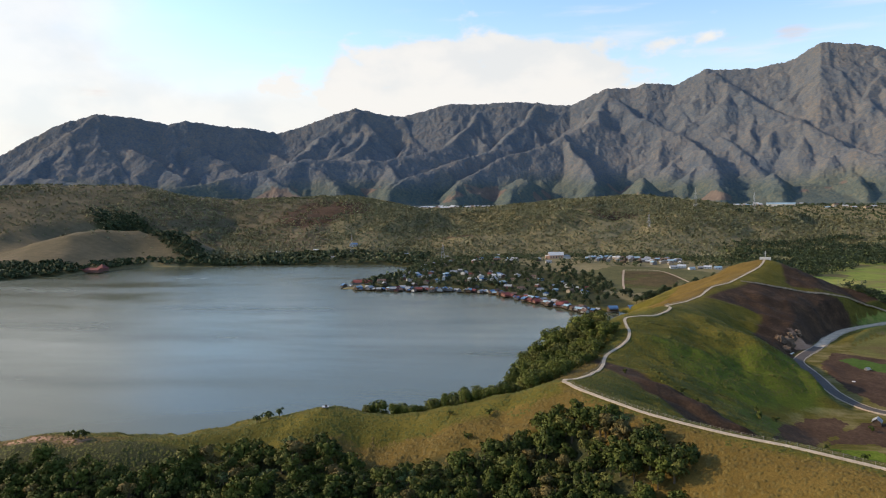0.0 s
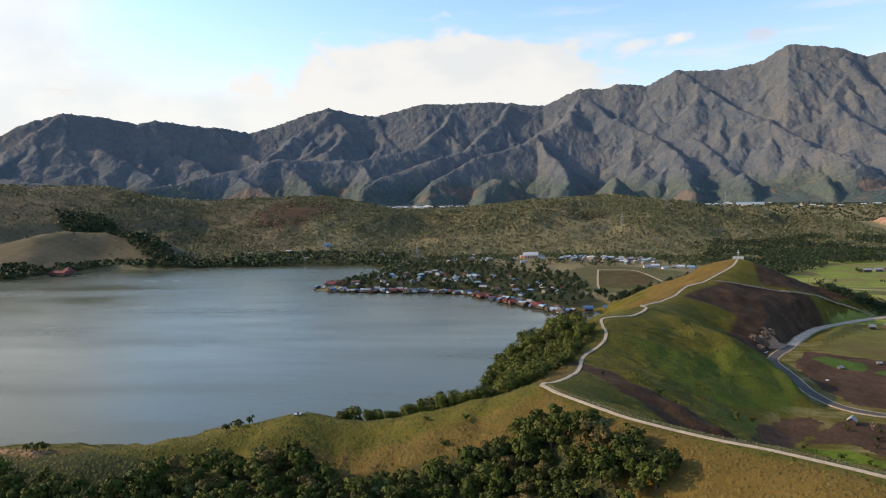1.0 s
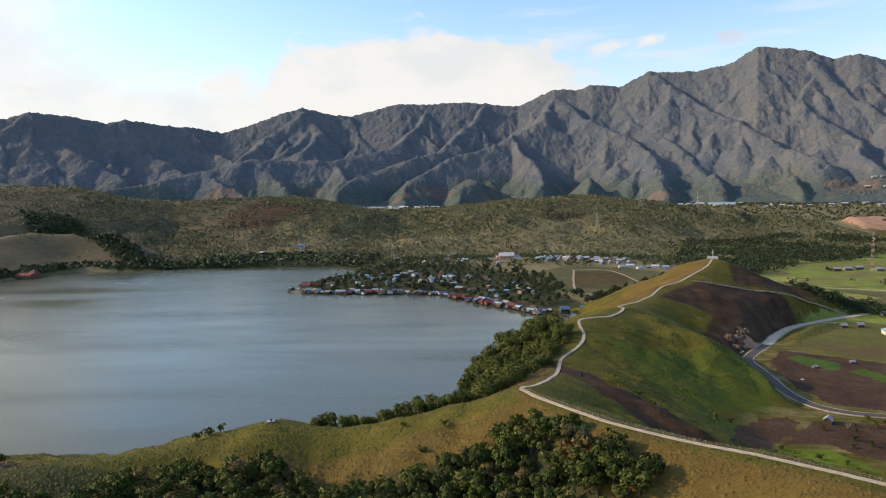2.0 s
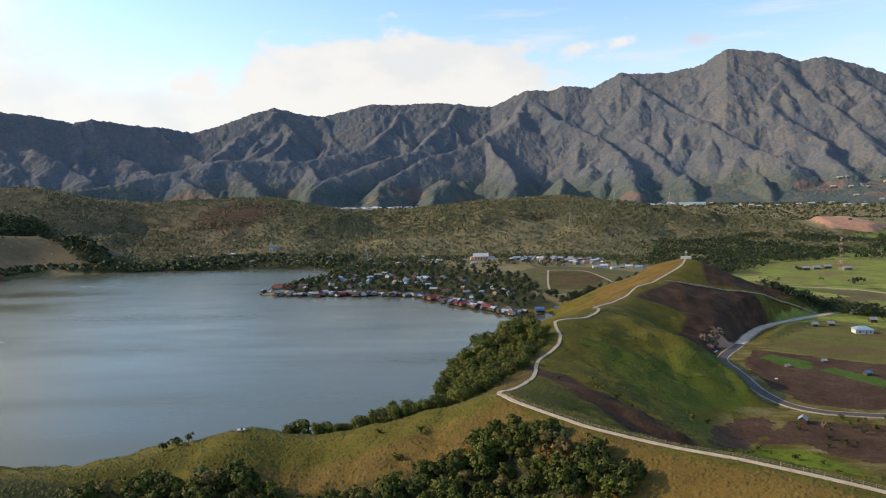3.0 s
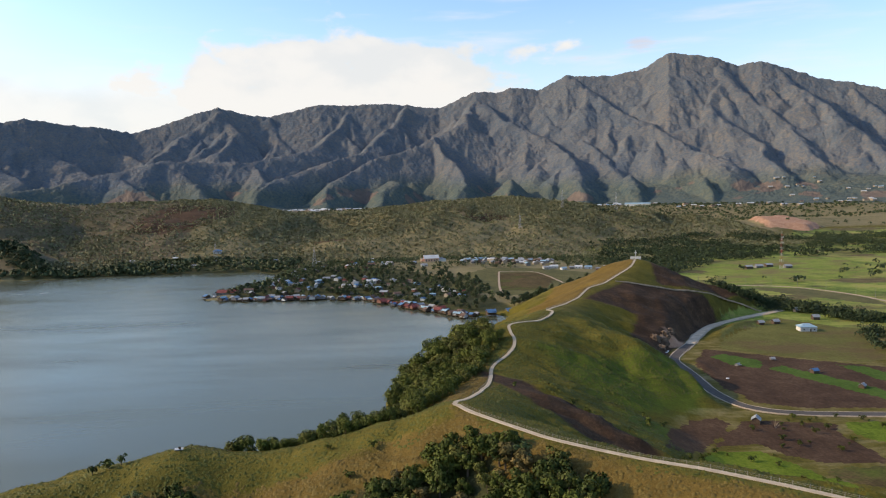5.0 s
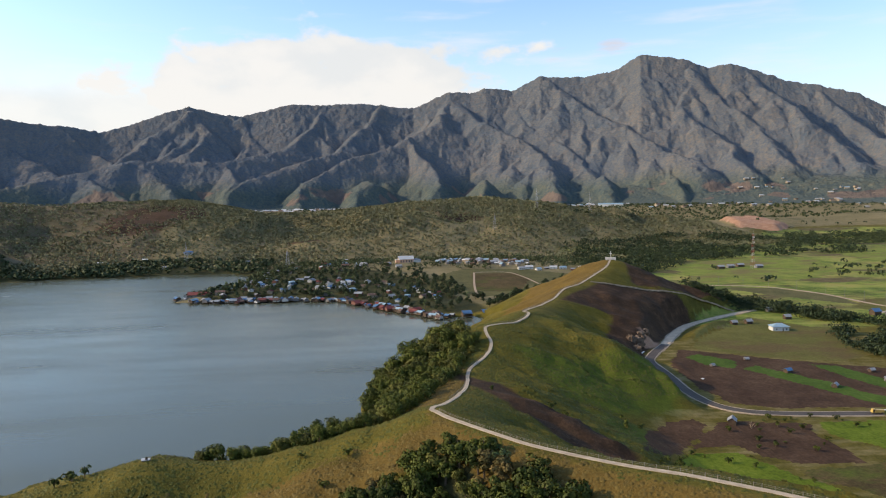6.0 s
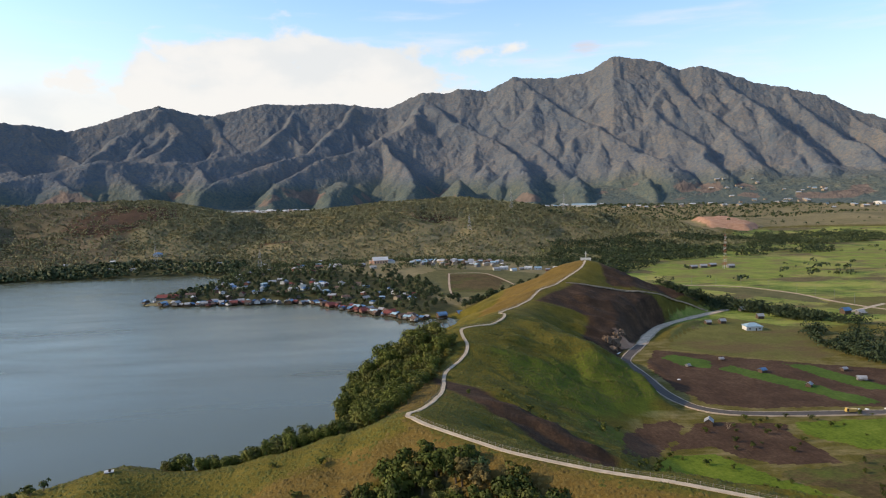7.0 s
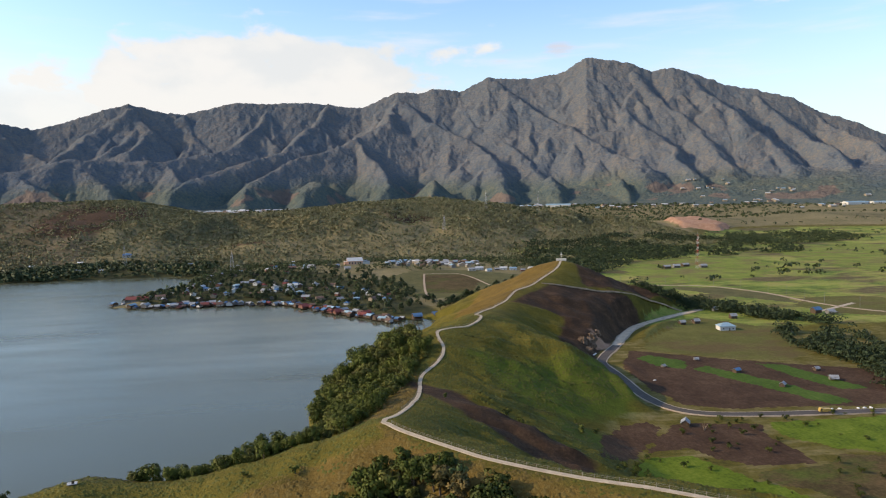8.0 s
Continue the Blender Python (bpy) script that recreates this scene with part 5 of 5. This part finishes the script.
def make_house(name, w, d, eaves, ridge, wall, roof, label, category="house", group="", stilts=0.0, hip=False, windows=True, porch=False):
    """A small house, its floor at z = 0, or raised on stilts over water."""
    root = new(name)
    z0 = stilts
    bm = bmesh.new()
    if hip:
        box(bm, -w / 2, w / 2, -d / 2, d / 2, z0 - (0.6 if not stilts else 0), z0 + eaves)
    else:
        gable(bm, w, d, z0 - (0.6 if not stilts else 0), z0 + eaves, z0 + ridge)
    part("wall", bm, wall, root)
    bm = bmesh.new()
    if hip:
        hip_roof(bm, w, d, z0 + eaves + 0.153, z0 + ridge)
    else:
        gable_roof(bm, w, d, z0 + eaves, z0 + ridge)
    part("roof", bm, roof, root)
    bm = bmesh.new()
    box(bm, -0.45 + w * 0.12, 0.45 + w * 0.12, -d / 2 - 0.06, -d / 2 - 0.003, z0 + 0.05, z0 + 2.05)
    part("door", bm, "timber_wall", root)
    if windows:
        for x, sides in ((-w * 0.28, (-1, 1)), (w * 0.34, (-1,))):
            for s in sides:
                bm = bmesh.new()
                box(bm, x - 0.55, x + 0.55, s * (d / 2 + 0.03) - 0.027, s * (d / 2 + 0.03) + 0.027, z0 + 0.95, z0 + 2.0)
                part("window", bm, "dark_opening", root)
    if stilts:
        bm = bmesh.new()
        box(bm, -w / 2 - 0.9, w / 2 + 0.9, -d / 2 - 1.4, d / 2 + 0.3, z0 - 0.25, z0 - 0.004)
        part("deck", bm, "timber_wall", root)
        for x in (-w / 2, w / 2):
            for y in (-d / 2 - 1.2, d / 2):
                bm = bmesh.new()
                bar(bm, (x, y, -3.0), (x, y, z0 - 0.252), 0.11, sides=5)
                part("stilt", bm, "timber_wall", root)
    if porch:
        bm = bmesh.new()
        box(bm, -w / 2, w / 2, -d / 2 - 2.0, -d / 2 - 0.004, z0 + eaves - 0.5, z0 + eaves - 0.38)
        shelter = part("porch_roof", bm, roof, root)
        for x in (-w / 2 + 0.1, w / 2 - 0.1):
            bm = bmesh.new()
            bar(bm, (x, -d / 2 - 1.9, z0 - 0.3), (x, -d / 2 - 1.9, z0 + eaves - 0.504), 0.08, sides=5)
            part("porch_post", bm, "timber_wall", shelter)
    return tagged(root, label, category, group)


hr = np.random.default_rng(77)
WORDS = {"zinc_roof": "grey zinc", "blue_roof": "blue sheet", "sky_roof": "pale blue", "red_roof": "red sheet", "rust_roof": "rusty brown", "white_roof": "white sheet"}
WALLS = {"timber_wall": "brown timber", "white_wall": "white", "cream_wall": "cream", "blue_wall": "blue-painted", "pink_wall": "reddish", "grey_wall": "grey board"}
stock, shore_stock = [], []
for i, (roof, wall) in enumerate((("zinc_roof", "white_wall"), ("zinc_roof", "timber_wall"), ("rust_roof", "cream_wall"), ("blue_roof", "white_wall"), ("red_roof", "cream_wall"),
                                  ("white_roof", "white_wall"), ("rust_roof", "grey_wall"), ("sky_roof", "blue_wall"), ("zinc_roof", "pink_wall"), ("zinc_roof", "grey_wall"))):
    w, d = hr.uniform(7.5, 11), hr.uniform(5.5, 7)
    stock.append(make_house("village_house", w, d, 2.9, 2.9 + d * hr.uniform(.22, .34), wall, roof, f"{WALLS[wall]} village house with a {WORDS[roof]} roof among trees", group="village houses", hip=i % 4 == 3, porch=i % 3 == 0))
for i, (roof, wall) in enumerate((("zinc_roof", "timber_wall"), ("rust_roof", "timber_wall"), ("red_roof", "pink_wall"), ("blue_roof", "grey_wall"), ("blue_roof", "timber_wall"), ("sky_roof", "timber_wall"), ("rust_roof", "white_wall"), ("zinc_roof", "grey_wall"))):
    w, d = hr.uniform(6.5, 9.5), hr.uniform(5, 7)
    shore_stock.append(make_house("stilt_house", w, d, 2.3, 2.3 + d * hr.uniform(.22, .32), wall, roof, f"{WALLS[wall]} stilt house with a {WORDS[roof]} roof over the water", group="stilt houses", stilts=1.3, porch=i % 2 == 0))


def settle(kind, x, y, turn, s=1.0, z=None):
    t = copy_thing(kind, pose(x, y, land1(x, y) if z is None else z, 0, 0, turn))
    t.scale = (s, s, s)
    return t


SHORE = [(-184, 618), (-170, 604), (-138, 592), (-93, 592), (-52, 584), (-24, 552), (5, 518), (26, 494)]
line = spline(SHORE, 1.0)
step = np.gradient(line, axis=0)
i, row = 3, 0
while i < len(line) - 2:
    x, y = line[i]
    turn = math.degrees(math.atan2(step[i][1], step[i][0]))
    for back in (0, 7.5, 14) if hr.uniform() < 0.55 else (2.5, 11):
        nx, ny = -step[i][1], step[i][0]
        n = math.hypot(nx, ny)
        bx, by = x + nx / n * back + hr.uniform(-2.2, 2.2), y + ny / n * back + hr.uniform(-3, 2)
        if land1(bx, by) < 1.0:
            settle(shore_stock[hr.integers(len(shore_stock))], bx, by, turn + hr.normal(0, 14) + (90 if hr.uniform() < 0.45 else 0), hr.uniform(0.42, 0.74), 0.0)
    i += int(hr.uniform(3.5, 5.5))
for p in ((44, 500), (58, 503)):
    settle(shore_stock[4], *p, 10, 0.9, 0.0)


def crowd(poly, gap, kinds, lo, hi, share=1.0, base=0.0):
    px, py = within(poly, hr, gap, 0.35)
    for x, y in zip(px, py):
        if hr.uniform() < share and land1(x, y) > 0.9:
            settle(kinds[hr.integers(len(kinds))], x, y, base + hr.normal(0, 25) + 90 * hr.integers(0, 2), hr.uniform(lo, hi))


HAMLET = [(-168, 622), (-150, 608), (-90, 612), (-45, 600), (-10, 566), (14, 540), (36, 560), (20, 610), (-20, 650), (-80, 670), (-135, 690), (-140, 740), (-150, 650)]
crowd(HAMLET, 13, stock, 0.5, 0.78, 0.7)
crowd([(-140, 690), (-60, 700), (-10, 690), (10, 720), (-60, 780), (-150, 800)], 20, stock, 0.5, 0.8, 0.55)
crowd([(30, 520), (110, 540), (112, 600), (60, 560)], 22, [stock[3], stock[4], stock[8]], 0.6, 0.8, 0.4)
white_row = make_house("terrace_house", 12, 7, 3.0, 4.9, "white_wall", "white_roof", "long white house in a row above the village", group="upper row of houses")
blue_row = make_house("terrace_house", 11, 7, 3.0, 4.8, "white_wall", "sky_roof", "long white house with a pale blue roof above the village", group="upper row of houses")
for k in range(11):
    settle(white_row if k % 3 == 1 else blue_row if k % 3 else stock[(k * 3) % 10], 118 + k * 8.5 + hr.uniform(-2, 2), 690 + hr.uniform(-6, 8) - k * 0.6, 3 + hr.normal(0, 10), hr.uniform(0.5, 0.72))
cabins = [make_house("cabin", 5.5, 4.5, 2.4, 3.5, wl_, rf, f"small {WALLS[wl_]} cabin with a {WORDS[rf]} roof in a cluster", group="cluster of cabins", windows=False) for wl_, rf in (("cream_wall", "zinc_roof"), ("grey_wall", "zinc_roof"), ("cream_wall", "white_roof"), ("timber_wall", "rust_roof"), ("grey_wall", "sky_roof"))]
crowd([(28, 742), (60, 772), (130, 760), (140, 716), (100, 706), (45, 716)], 9.5, cabins, 0.75, 1.0, 0.8)
for t in (*stock[:2], stock[6], stock[9]):
    for k in range(3):
        settle(t, hr.uniform(-330, -150), hr.uniform(830, 870), hr.uniform(0, 90), 0.6)
settle(stock[3], -255, 905, 5, 0.95)
for p in ((-350, 880), (-330, 872), (-300, 884), (-120, 830), (-40, 820), (-60, 850)):
    settle(stock[5], *p, hr.uniform(-20, 20), 0.6)


def build_church():
    root = new("church_hall")
    root.matrix_world = pose(8, 745, land1(8, 745), 0, 0, 8) @ Matrix.Diagonal((0.62, 0.62, 0.62, 1))
    bm = bmesh.new()
    gable(bm, 24, 15, -1, 6.5, 11)
    part("wall", bm, "peach_wall", root, "peach-painted wall")
    bm = bmesh.new()
    gable_roof(bm, 24, 15, 6.5, 11, 0.9, 0.2)
    part("roof", bm, "white_roof", root, "white sheet roof")
    for k in range(5):
        bm = bmesh.new()
        box(bm, -9.8 + k * 4.5, -8.2 + k * 4.5, -7.58, -7.503, 1.4, 4.6)
        part("window", bm, "dark_opening", root)
    bm = bmesh.new()
    box(bm, -17, -12.004, -4, 4, -1, 5)
    part("porch", bm, "peach_wall", root, "peach-painted porch")
    bm = bmesh.new()
    box(bm, -17.4, -12.3, -4.4, 4.4, 5.004, 5.4)
    part("porch_roof", bm, "white_roof", root)
    bm = bmesh.new()
    box(bm, 12.004, 24, -5, 5, -1, 4.2)
    part("annexe", bm, "white_wall", root)
    bm = bmesh.new()
    hip_roof(bm, 12, 10, 4.36, 6.5)
    ann = part("annexe_roof", bm, "zinc_roof", root)
    ann.location = (18.02, 0, 0)
    tagged(root, "large peach-walled hall with a white sheet roof on the slope", "hall")


build_church()
hall = make_house("field_hall", 12, 8, 3.2, 5.6, "white_wall", "sky_roof", "white hall with a pale hipped roof in the pasture", "hall", hip=True)
hall.matrix_world = pose(213, 405, land1(213, 405), 0, 0, -6) @ Matrix.Diagonal((0.75, 0.75, 0.75, 1))
red_quay = make_house("lake_restaurant", 30, 7, 2.6, 4.6, "pink_wall", "red_roof", "long red-roofed building on stilts at the far shore", "building", stilts=1.2)
red_quay.matrix_world = pose(-507, 716, 0, 0, 0, -8)
wing = make_house("lake_pavilion", 9, 9, 3, 7.6, "pink_wall", "red_roof", "tall red-roofed pavilion on stilts at the far shore", "building", stilts=1.2, hip=True)
wing.matrix_world = pose(-499, 727, 0, 0, 0, -8)
tip_hall = make_house("quay_house", 18, 7, 2.8, 4.8, "grey_wall", "red_roof", "long house with a red roof at the village tip", "house", stilts=1.2)
tip_hall.matrix_world = pose(-168, 622, 0, 0, 0, -4)

hut_t = make_house("field_hut", 4.2, 3.4, 2.0, 3.3, "timber_wall", "zinc_roof", "small timber field hut with a grey zinc roof", "hut", "field huts", windows=False)
hut_b = make_house("field_hut", 4.2, 3.4, 2.0, 3.2, "timber_wall", "blue_roof", "small timber field hut with a blue tarpaulin roof", "hut", "field huts", windows=False)
hut_w = make_house("field_hut", 5.0, 3.2, 2.0, 3.0, "grey_wall", "zinc_roof", "small open field hut with a grey roof", "hut", "field huts", windows=False, porch=True)
for k, x, y, t, s in ((hut_b, 167, 317, 15, 1.1), (hut_t, 173, 293, 40, 1.0), (hut_w, 200, 298, -20, 1.1), (hut_t, 203, 313, 10, .9), (hut_w, 161, 342, 5, .7), (hut_w, 140, 333, 30, .7),
                      (hut_t, 111, 256, 60, 1.25), (hut_w, 240, 388, 0, 1.2), (hut_t, 196, 424, 5, 1.3), (hut_t, 206, 426, 8, 1.4), (hut_w, 240, 463, 5, 1.5), (hut_b, 296, 440, 10, 2.0), (hut_w, 303, 436, 10, 1.6), (hut_t, 236, 436, 0, 1.5)):
    settle(k, x, y, t, s * 0.62)
mast_huts = [settle(stock[9] if k % 2 else stock[1], 318 + k * 13, 694 + (k % 3) * 6, 5, 0.8) for k in range(4)]
pavilion = make_house("crest_shelter", 2.6, 1.8, 0.9, 1.15, "grey_wall", "white_roof", "tiny pale-roofed shelter on the grassy knoll", "shelter", windows=False)
pavilion.matrix_world = pose(-64, 186.5, land1(-64, 186.5) - 0.2, 0, 0, 12)
pavilion.scale = (0.6, 0.6, 0.6)


# the town at the foot of the range
town_stock = [make_house("town_house", w, d, 5, 7.5, "cream_wall", rf, f"pale town building with a {WORDS[rf]} roof far across the plain", group="distant town", windows=False) for w, d, rf in ((16, 11, "white_roof"), (20, 12, "white_roof"), (14, 10, "sky_roof"), (16, 12, "rust_roof"))]
big_shed = make_house("warehouse", 90, 40, 8, 12, "white_wall", "sky_roof", "long pale blue warehouse in the distant town", "warehouse", "distant town", windows=False)
for cx, cy, sx, sy, n in ((-420, 2370, 150, 60, 46), (-190, 2420, 80, 40, 16), (-560, 2320, 60, 40, 10), (590, 2300, 150, 50, 40), (900, 2120, 130, 60, 14), (1480, 1880, 170, 60, 20), (1250, 2080, 200, 60, 18), (1700, 1900, 120, 50, 8), (1230, 2330, 110, 40, 9), (1420, 2180, 110, 40, 8)):
    for k in range(n):
        x, y = cx * 0.86 + hr.normal(0, sx * 0.6), cy * 0.86 + hr.normal(0, sy * 0.5)
        settle(town_stock[hr.integers(4)], x, y, hr.uniform(-25, 25), hr.uniform(0.45, 0.85), max(land1(x, y), range_z(x, y) if math.hypot(x, y) > 1985 else 0))
settle(big_shed, 600, 1930, -20, 0.75), settle(big_shed, 1250, 1600, 5, 0.65), settle(big_shed, 1330, 1610, -5, 0.5)
for o in (*stock, *shore_stock, white_row, blue_row, *cabins, hut_t, hut_b, hut_w, *town_stock, big_shed):
    drop_thing(o)

# trees between the houses
vr = np.random.default_rng(9)
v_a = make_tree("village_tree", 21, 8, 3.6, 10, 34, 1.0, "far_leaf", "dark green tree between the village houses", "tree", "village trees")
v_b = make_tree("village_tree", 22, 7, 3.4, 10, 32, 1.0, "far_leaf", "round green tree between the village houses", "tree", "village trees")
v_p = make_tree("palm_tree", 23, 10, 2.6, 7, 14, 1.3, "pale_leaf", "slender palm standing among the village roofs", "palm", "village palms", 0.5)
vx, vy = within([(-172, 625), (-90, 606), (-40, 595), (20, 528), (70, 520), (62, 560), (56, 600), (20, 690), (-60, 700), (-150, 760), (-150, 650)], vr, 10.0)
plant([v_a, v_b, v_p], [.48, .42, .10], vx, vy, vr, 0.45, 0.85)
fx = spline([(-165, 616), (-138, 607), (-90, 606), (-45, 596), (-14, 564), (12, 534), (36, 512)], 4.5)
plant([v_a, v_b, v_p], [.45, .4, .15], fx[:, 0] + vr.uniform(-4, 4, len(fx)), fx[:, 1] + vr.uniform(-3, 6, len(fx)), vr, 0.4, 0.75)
vx, vy = within([(60, 505), (120, 520), (112, 552), (70, 540)], vr, 7.0)
plant([v_a, v_b], [.5, .5], vx, vy, vr, 0.5, 0.9)
vx, vy = within([(14, 560), (46, 556), (50, 600), (44, 650), (10, 660), (4, 610)], vr, 10.0)
plant([v_a, v_b], [.5, .5], vx, vy, vr, 0.45, 0.85)
for o in (v_a, v_b, v_p):
    drop_thing(o)
ux, uy = wild(-160, 240, 690, 830, 2600, vr)
ok = (vr.uniform(0, 1, len(ux)) < 0.38) & (inside_dist([(28, 742), (60, 772), (130, 760), (140, 716), (100, 706), (45, 716)], ux, uy) < -3) & (np.hypot(ux - 8, uy - 745) > 28) & ~((uy < 702) & (ux > 95))
far_wood("slope_wood", ux[ok], uy[ok], 4.4, 30, 0.28, "far_leaf", "green trees on the slope above the village", vr)


# ---- vehicles on the road ----
def make_vehicle(name, length, width, cab, height, paint, label, load=None):
    root = new(name)
    bm = bmesh.new()
    box(bm, -length / 2, length / 2, -width / 2, width / 2, 0.45, 1.0)
    part("chassis", bm, paint, root)
    bm = bmesh.new()
    v = box(bm, length / 2 - cab, length / 2 - 0.1, -width / 2 + 0.08, width / 2 - 0.08, 1.004, height)
    for q in v[4:]:
        q.co.x = q.co.x * 0.86 + 0.05
    part("cab", bm, paint, root)
    bm = bmesh.new()
    box(bm, length / 2 - cab + 0.3, length / 2 - 0.5, -width / 2 + 0.04, width / 2 - 0.04, 1.15, height - 0.35)
    part("window_glass", bm, "dark_opening", root)
    if load:
        bm = bmesh.new()
        box(bm, -length / 2, length / 2 - cab - 0.2, -width / 2, width / 2, 1.004, height - 0.5)
        part("cargo_bed", bm, load, root)
    for x in (-length * 0.32, length * 0.32):
        for s in (-1, 1):
            bm = bmesh.new()
            bar(bm, (x, s * (width / 2 - 0.25), 0.45), (x, s * (width / 2 + 0.02), 0.45), 0.45, sides=12)
            tyre = part("wheel", bm, "rubber", root)
            bm = bmesh.new()
            bar(bm, (x, s * (width / 2 + 0.021), 0.45), (x, s * (width / 2 + 0.05), 0.45), 0.24, sides=10)
            part("rim", bm, "steel_grey", tyre)
    return tagged(root, label, "vehicle")


truck = make_vehicle("truck", 7.0, 2.3, 1.9, 2.7, "truck_yellow", "yellow truck driving on the valley road", "truck_yellow")
truck.matrix_world = pose(167, 259.6, land1(167, 259.6) + 0.28, 0, 0, 172) @ Matrix.Diagonal((0.6, 0.6, 0.6, 1))
sack = bmesh.new()
bmesh.ops.create_icosphere(sack, subdivisions=2, radius=0.8)
for v in sack.verts:
    v.co.z = max(v.co.z * 0.7, -0.1) + 0.05 * math.sin(v.co.x * 7)
heap_me = bpy.data.meshes.new("sack_heap")
sack.to_mesh(heap_me)
sack.free()
heap_me.materials.append(MATS["sacking"])
for x, y in ((172, 262.3), (175, 262), (182, 261.3), (184.5, 261.2), (187, 261), (117.5, 362), (119, 364), (126, 312)):
    h = new("sack_heap", heap_me)
    h.matrix_world = pose(x, y, land1(x, y) + 0.2, 0, 0, x * 40) @ Matrix.Diagonal((1.0, 0.6, 0.6, 1))
    tagged(h, "pale heap of sacks beside the road", "sacks", "roadside heaps")

# ---- poles along the plain's dirt road ----
pole_kind = new("utility_pole")
bm = bmesh.new()
bar(bm, (0, 0, -0.5), (0, 0, 7.5), 0.14, 0.09, 6)
part("pole", bm, "grey_wall", pole_kind)
bm = bmesh.new()
box(bm, -0.9, 0.9, -0.06, 0.06, 6.9, 7.02)
part("crossarm", bm, "grey_wall", pole_kind)
tagged(pole_kind, "grey wooden utility pole beside the dirt road", "pole", "poles along the road")
for p in spline([(228, 595), (264, 586), (298, 569), (320, 528), (326, 472), (345, 436)], 17.0):
    copy_thing(pole_kind, pose(p[0], p[1], land1(*p), 0, 0, 60))
drop_thing(pole_kind)

# ---- fish pens in the bay ----
pens = new("fish_pen")
pens.location = (38, 478, 0)
for k in range(5):
    for m in range(4):
        bm = bmesh.new()
        bar(bm, (k * 4.0 - 8, m * 6.0 - 10, -3), (k * 4.0 - 8, m * 6.0 - 10, 1.1), 0.09, sides=5)
        part("stake", bm, "timber_wall", pens)
    bm = bmesh.new()
    bar(bm, (k * 4.0 - 8, -10.5, 0.55), (k * 4.0 - 8, 8.5, 0.55), 0.10, sides=5)
    part("pole", bm, "timber_wall", pens)
tagged(pens, "timber stakes and poles of a fish pen in the bay", "fish pen")


# ---- rock face above the road bend, bare branches by the hut ----
def build_outcrop(x, y, w, d, hgt, seed):
    bm = bmesh.new()
    bmesh.ops.create_icosphere(bm, subdivisions=4, radius=1.0)
    for v in bm.verts:
        n = noise.fractal(v.co * 1.7 + Vector((seed, 0, 0)), 1.0, 2.0, 5)
        step_ = math.floor((v.co.z + n * 0.3) * 4) / 4
        v.co = Vector((v.co.x * w * (1 + n * 0.5), v.co.y * d * (1 + n * 0.5), (v.co.z * 0.4 + step_ * 0.6) * hgt))
    me = bpy.data.meshes.new("rock_outcrop")
    bm.to_mesh(me)
    bm.free()
    me.materials.append(MATS["raw_rock"])
    ob = new("rock_outcrop", me)
    ob.matrix_world = pose(x, y, land1(x, y) - 1.2, 0, 0, seed * 25)
    tagged(ob, "pale broken rock and earth face cut above the road", "rock", "rock face")


plain("raw_rock", (0.15, 0.105, 0.07), 0.95, 0.55, 0.5)
for k, (x, y, w, d, hgt) in enumerate(((119, 373, 3.2, 3.0, 4.2), (122.5, 379, 3.0, 2.6, 3.2), (116, 366, 2.4, 2.6, 3.0), (128, 387, 2.6, 2.2, 2.2), (115, 372, 2.2, 2.4, 4.0))):
    build_outcrop(x, y, w, d, hgt, k + 1)

dead = new("bare_tree")
dead.location = (115, 250.5, land1(115, 250.5))
dead.scale = (0.7, 0.7, 0.65)
br = random.Random(4)
for k in range(9):
    bm = bmesh.new()
    a = br.uniform(0, math.tau)
    tip = Vector((math.cos(a) * br.uniform(0.6, 2.2), math.sin(a) * br.uniform(0.6, 2.2), br.uniform(1.2, 4.2)))
    bar(bm, (0, 0, -0.3), tip * 0.55, 0.12, 0.08, 5)
    bar(bm, tip * 0.55, tip + Vector((br.uniform(-.5, .5), br.uniform(-.5, .5), 0.2)), 0.08, 0.03, 5)
    part("branch", bm, "gravel", dead)
tagged(dead, "bleached bare tree beside the field hut", "dead tree")

# ---- to true size ----
for ob in list(scene.objects):
    if ob.parent is None and ob.type in ("MESH", "EMPTY"):
        ob.matrix_basis = Matrix.Scale(SIZE, 4) @ ob.matrix_basis
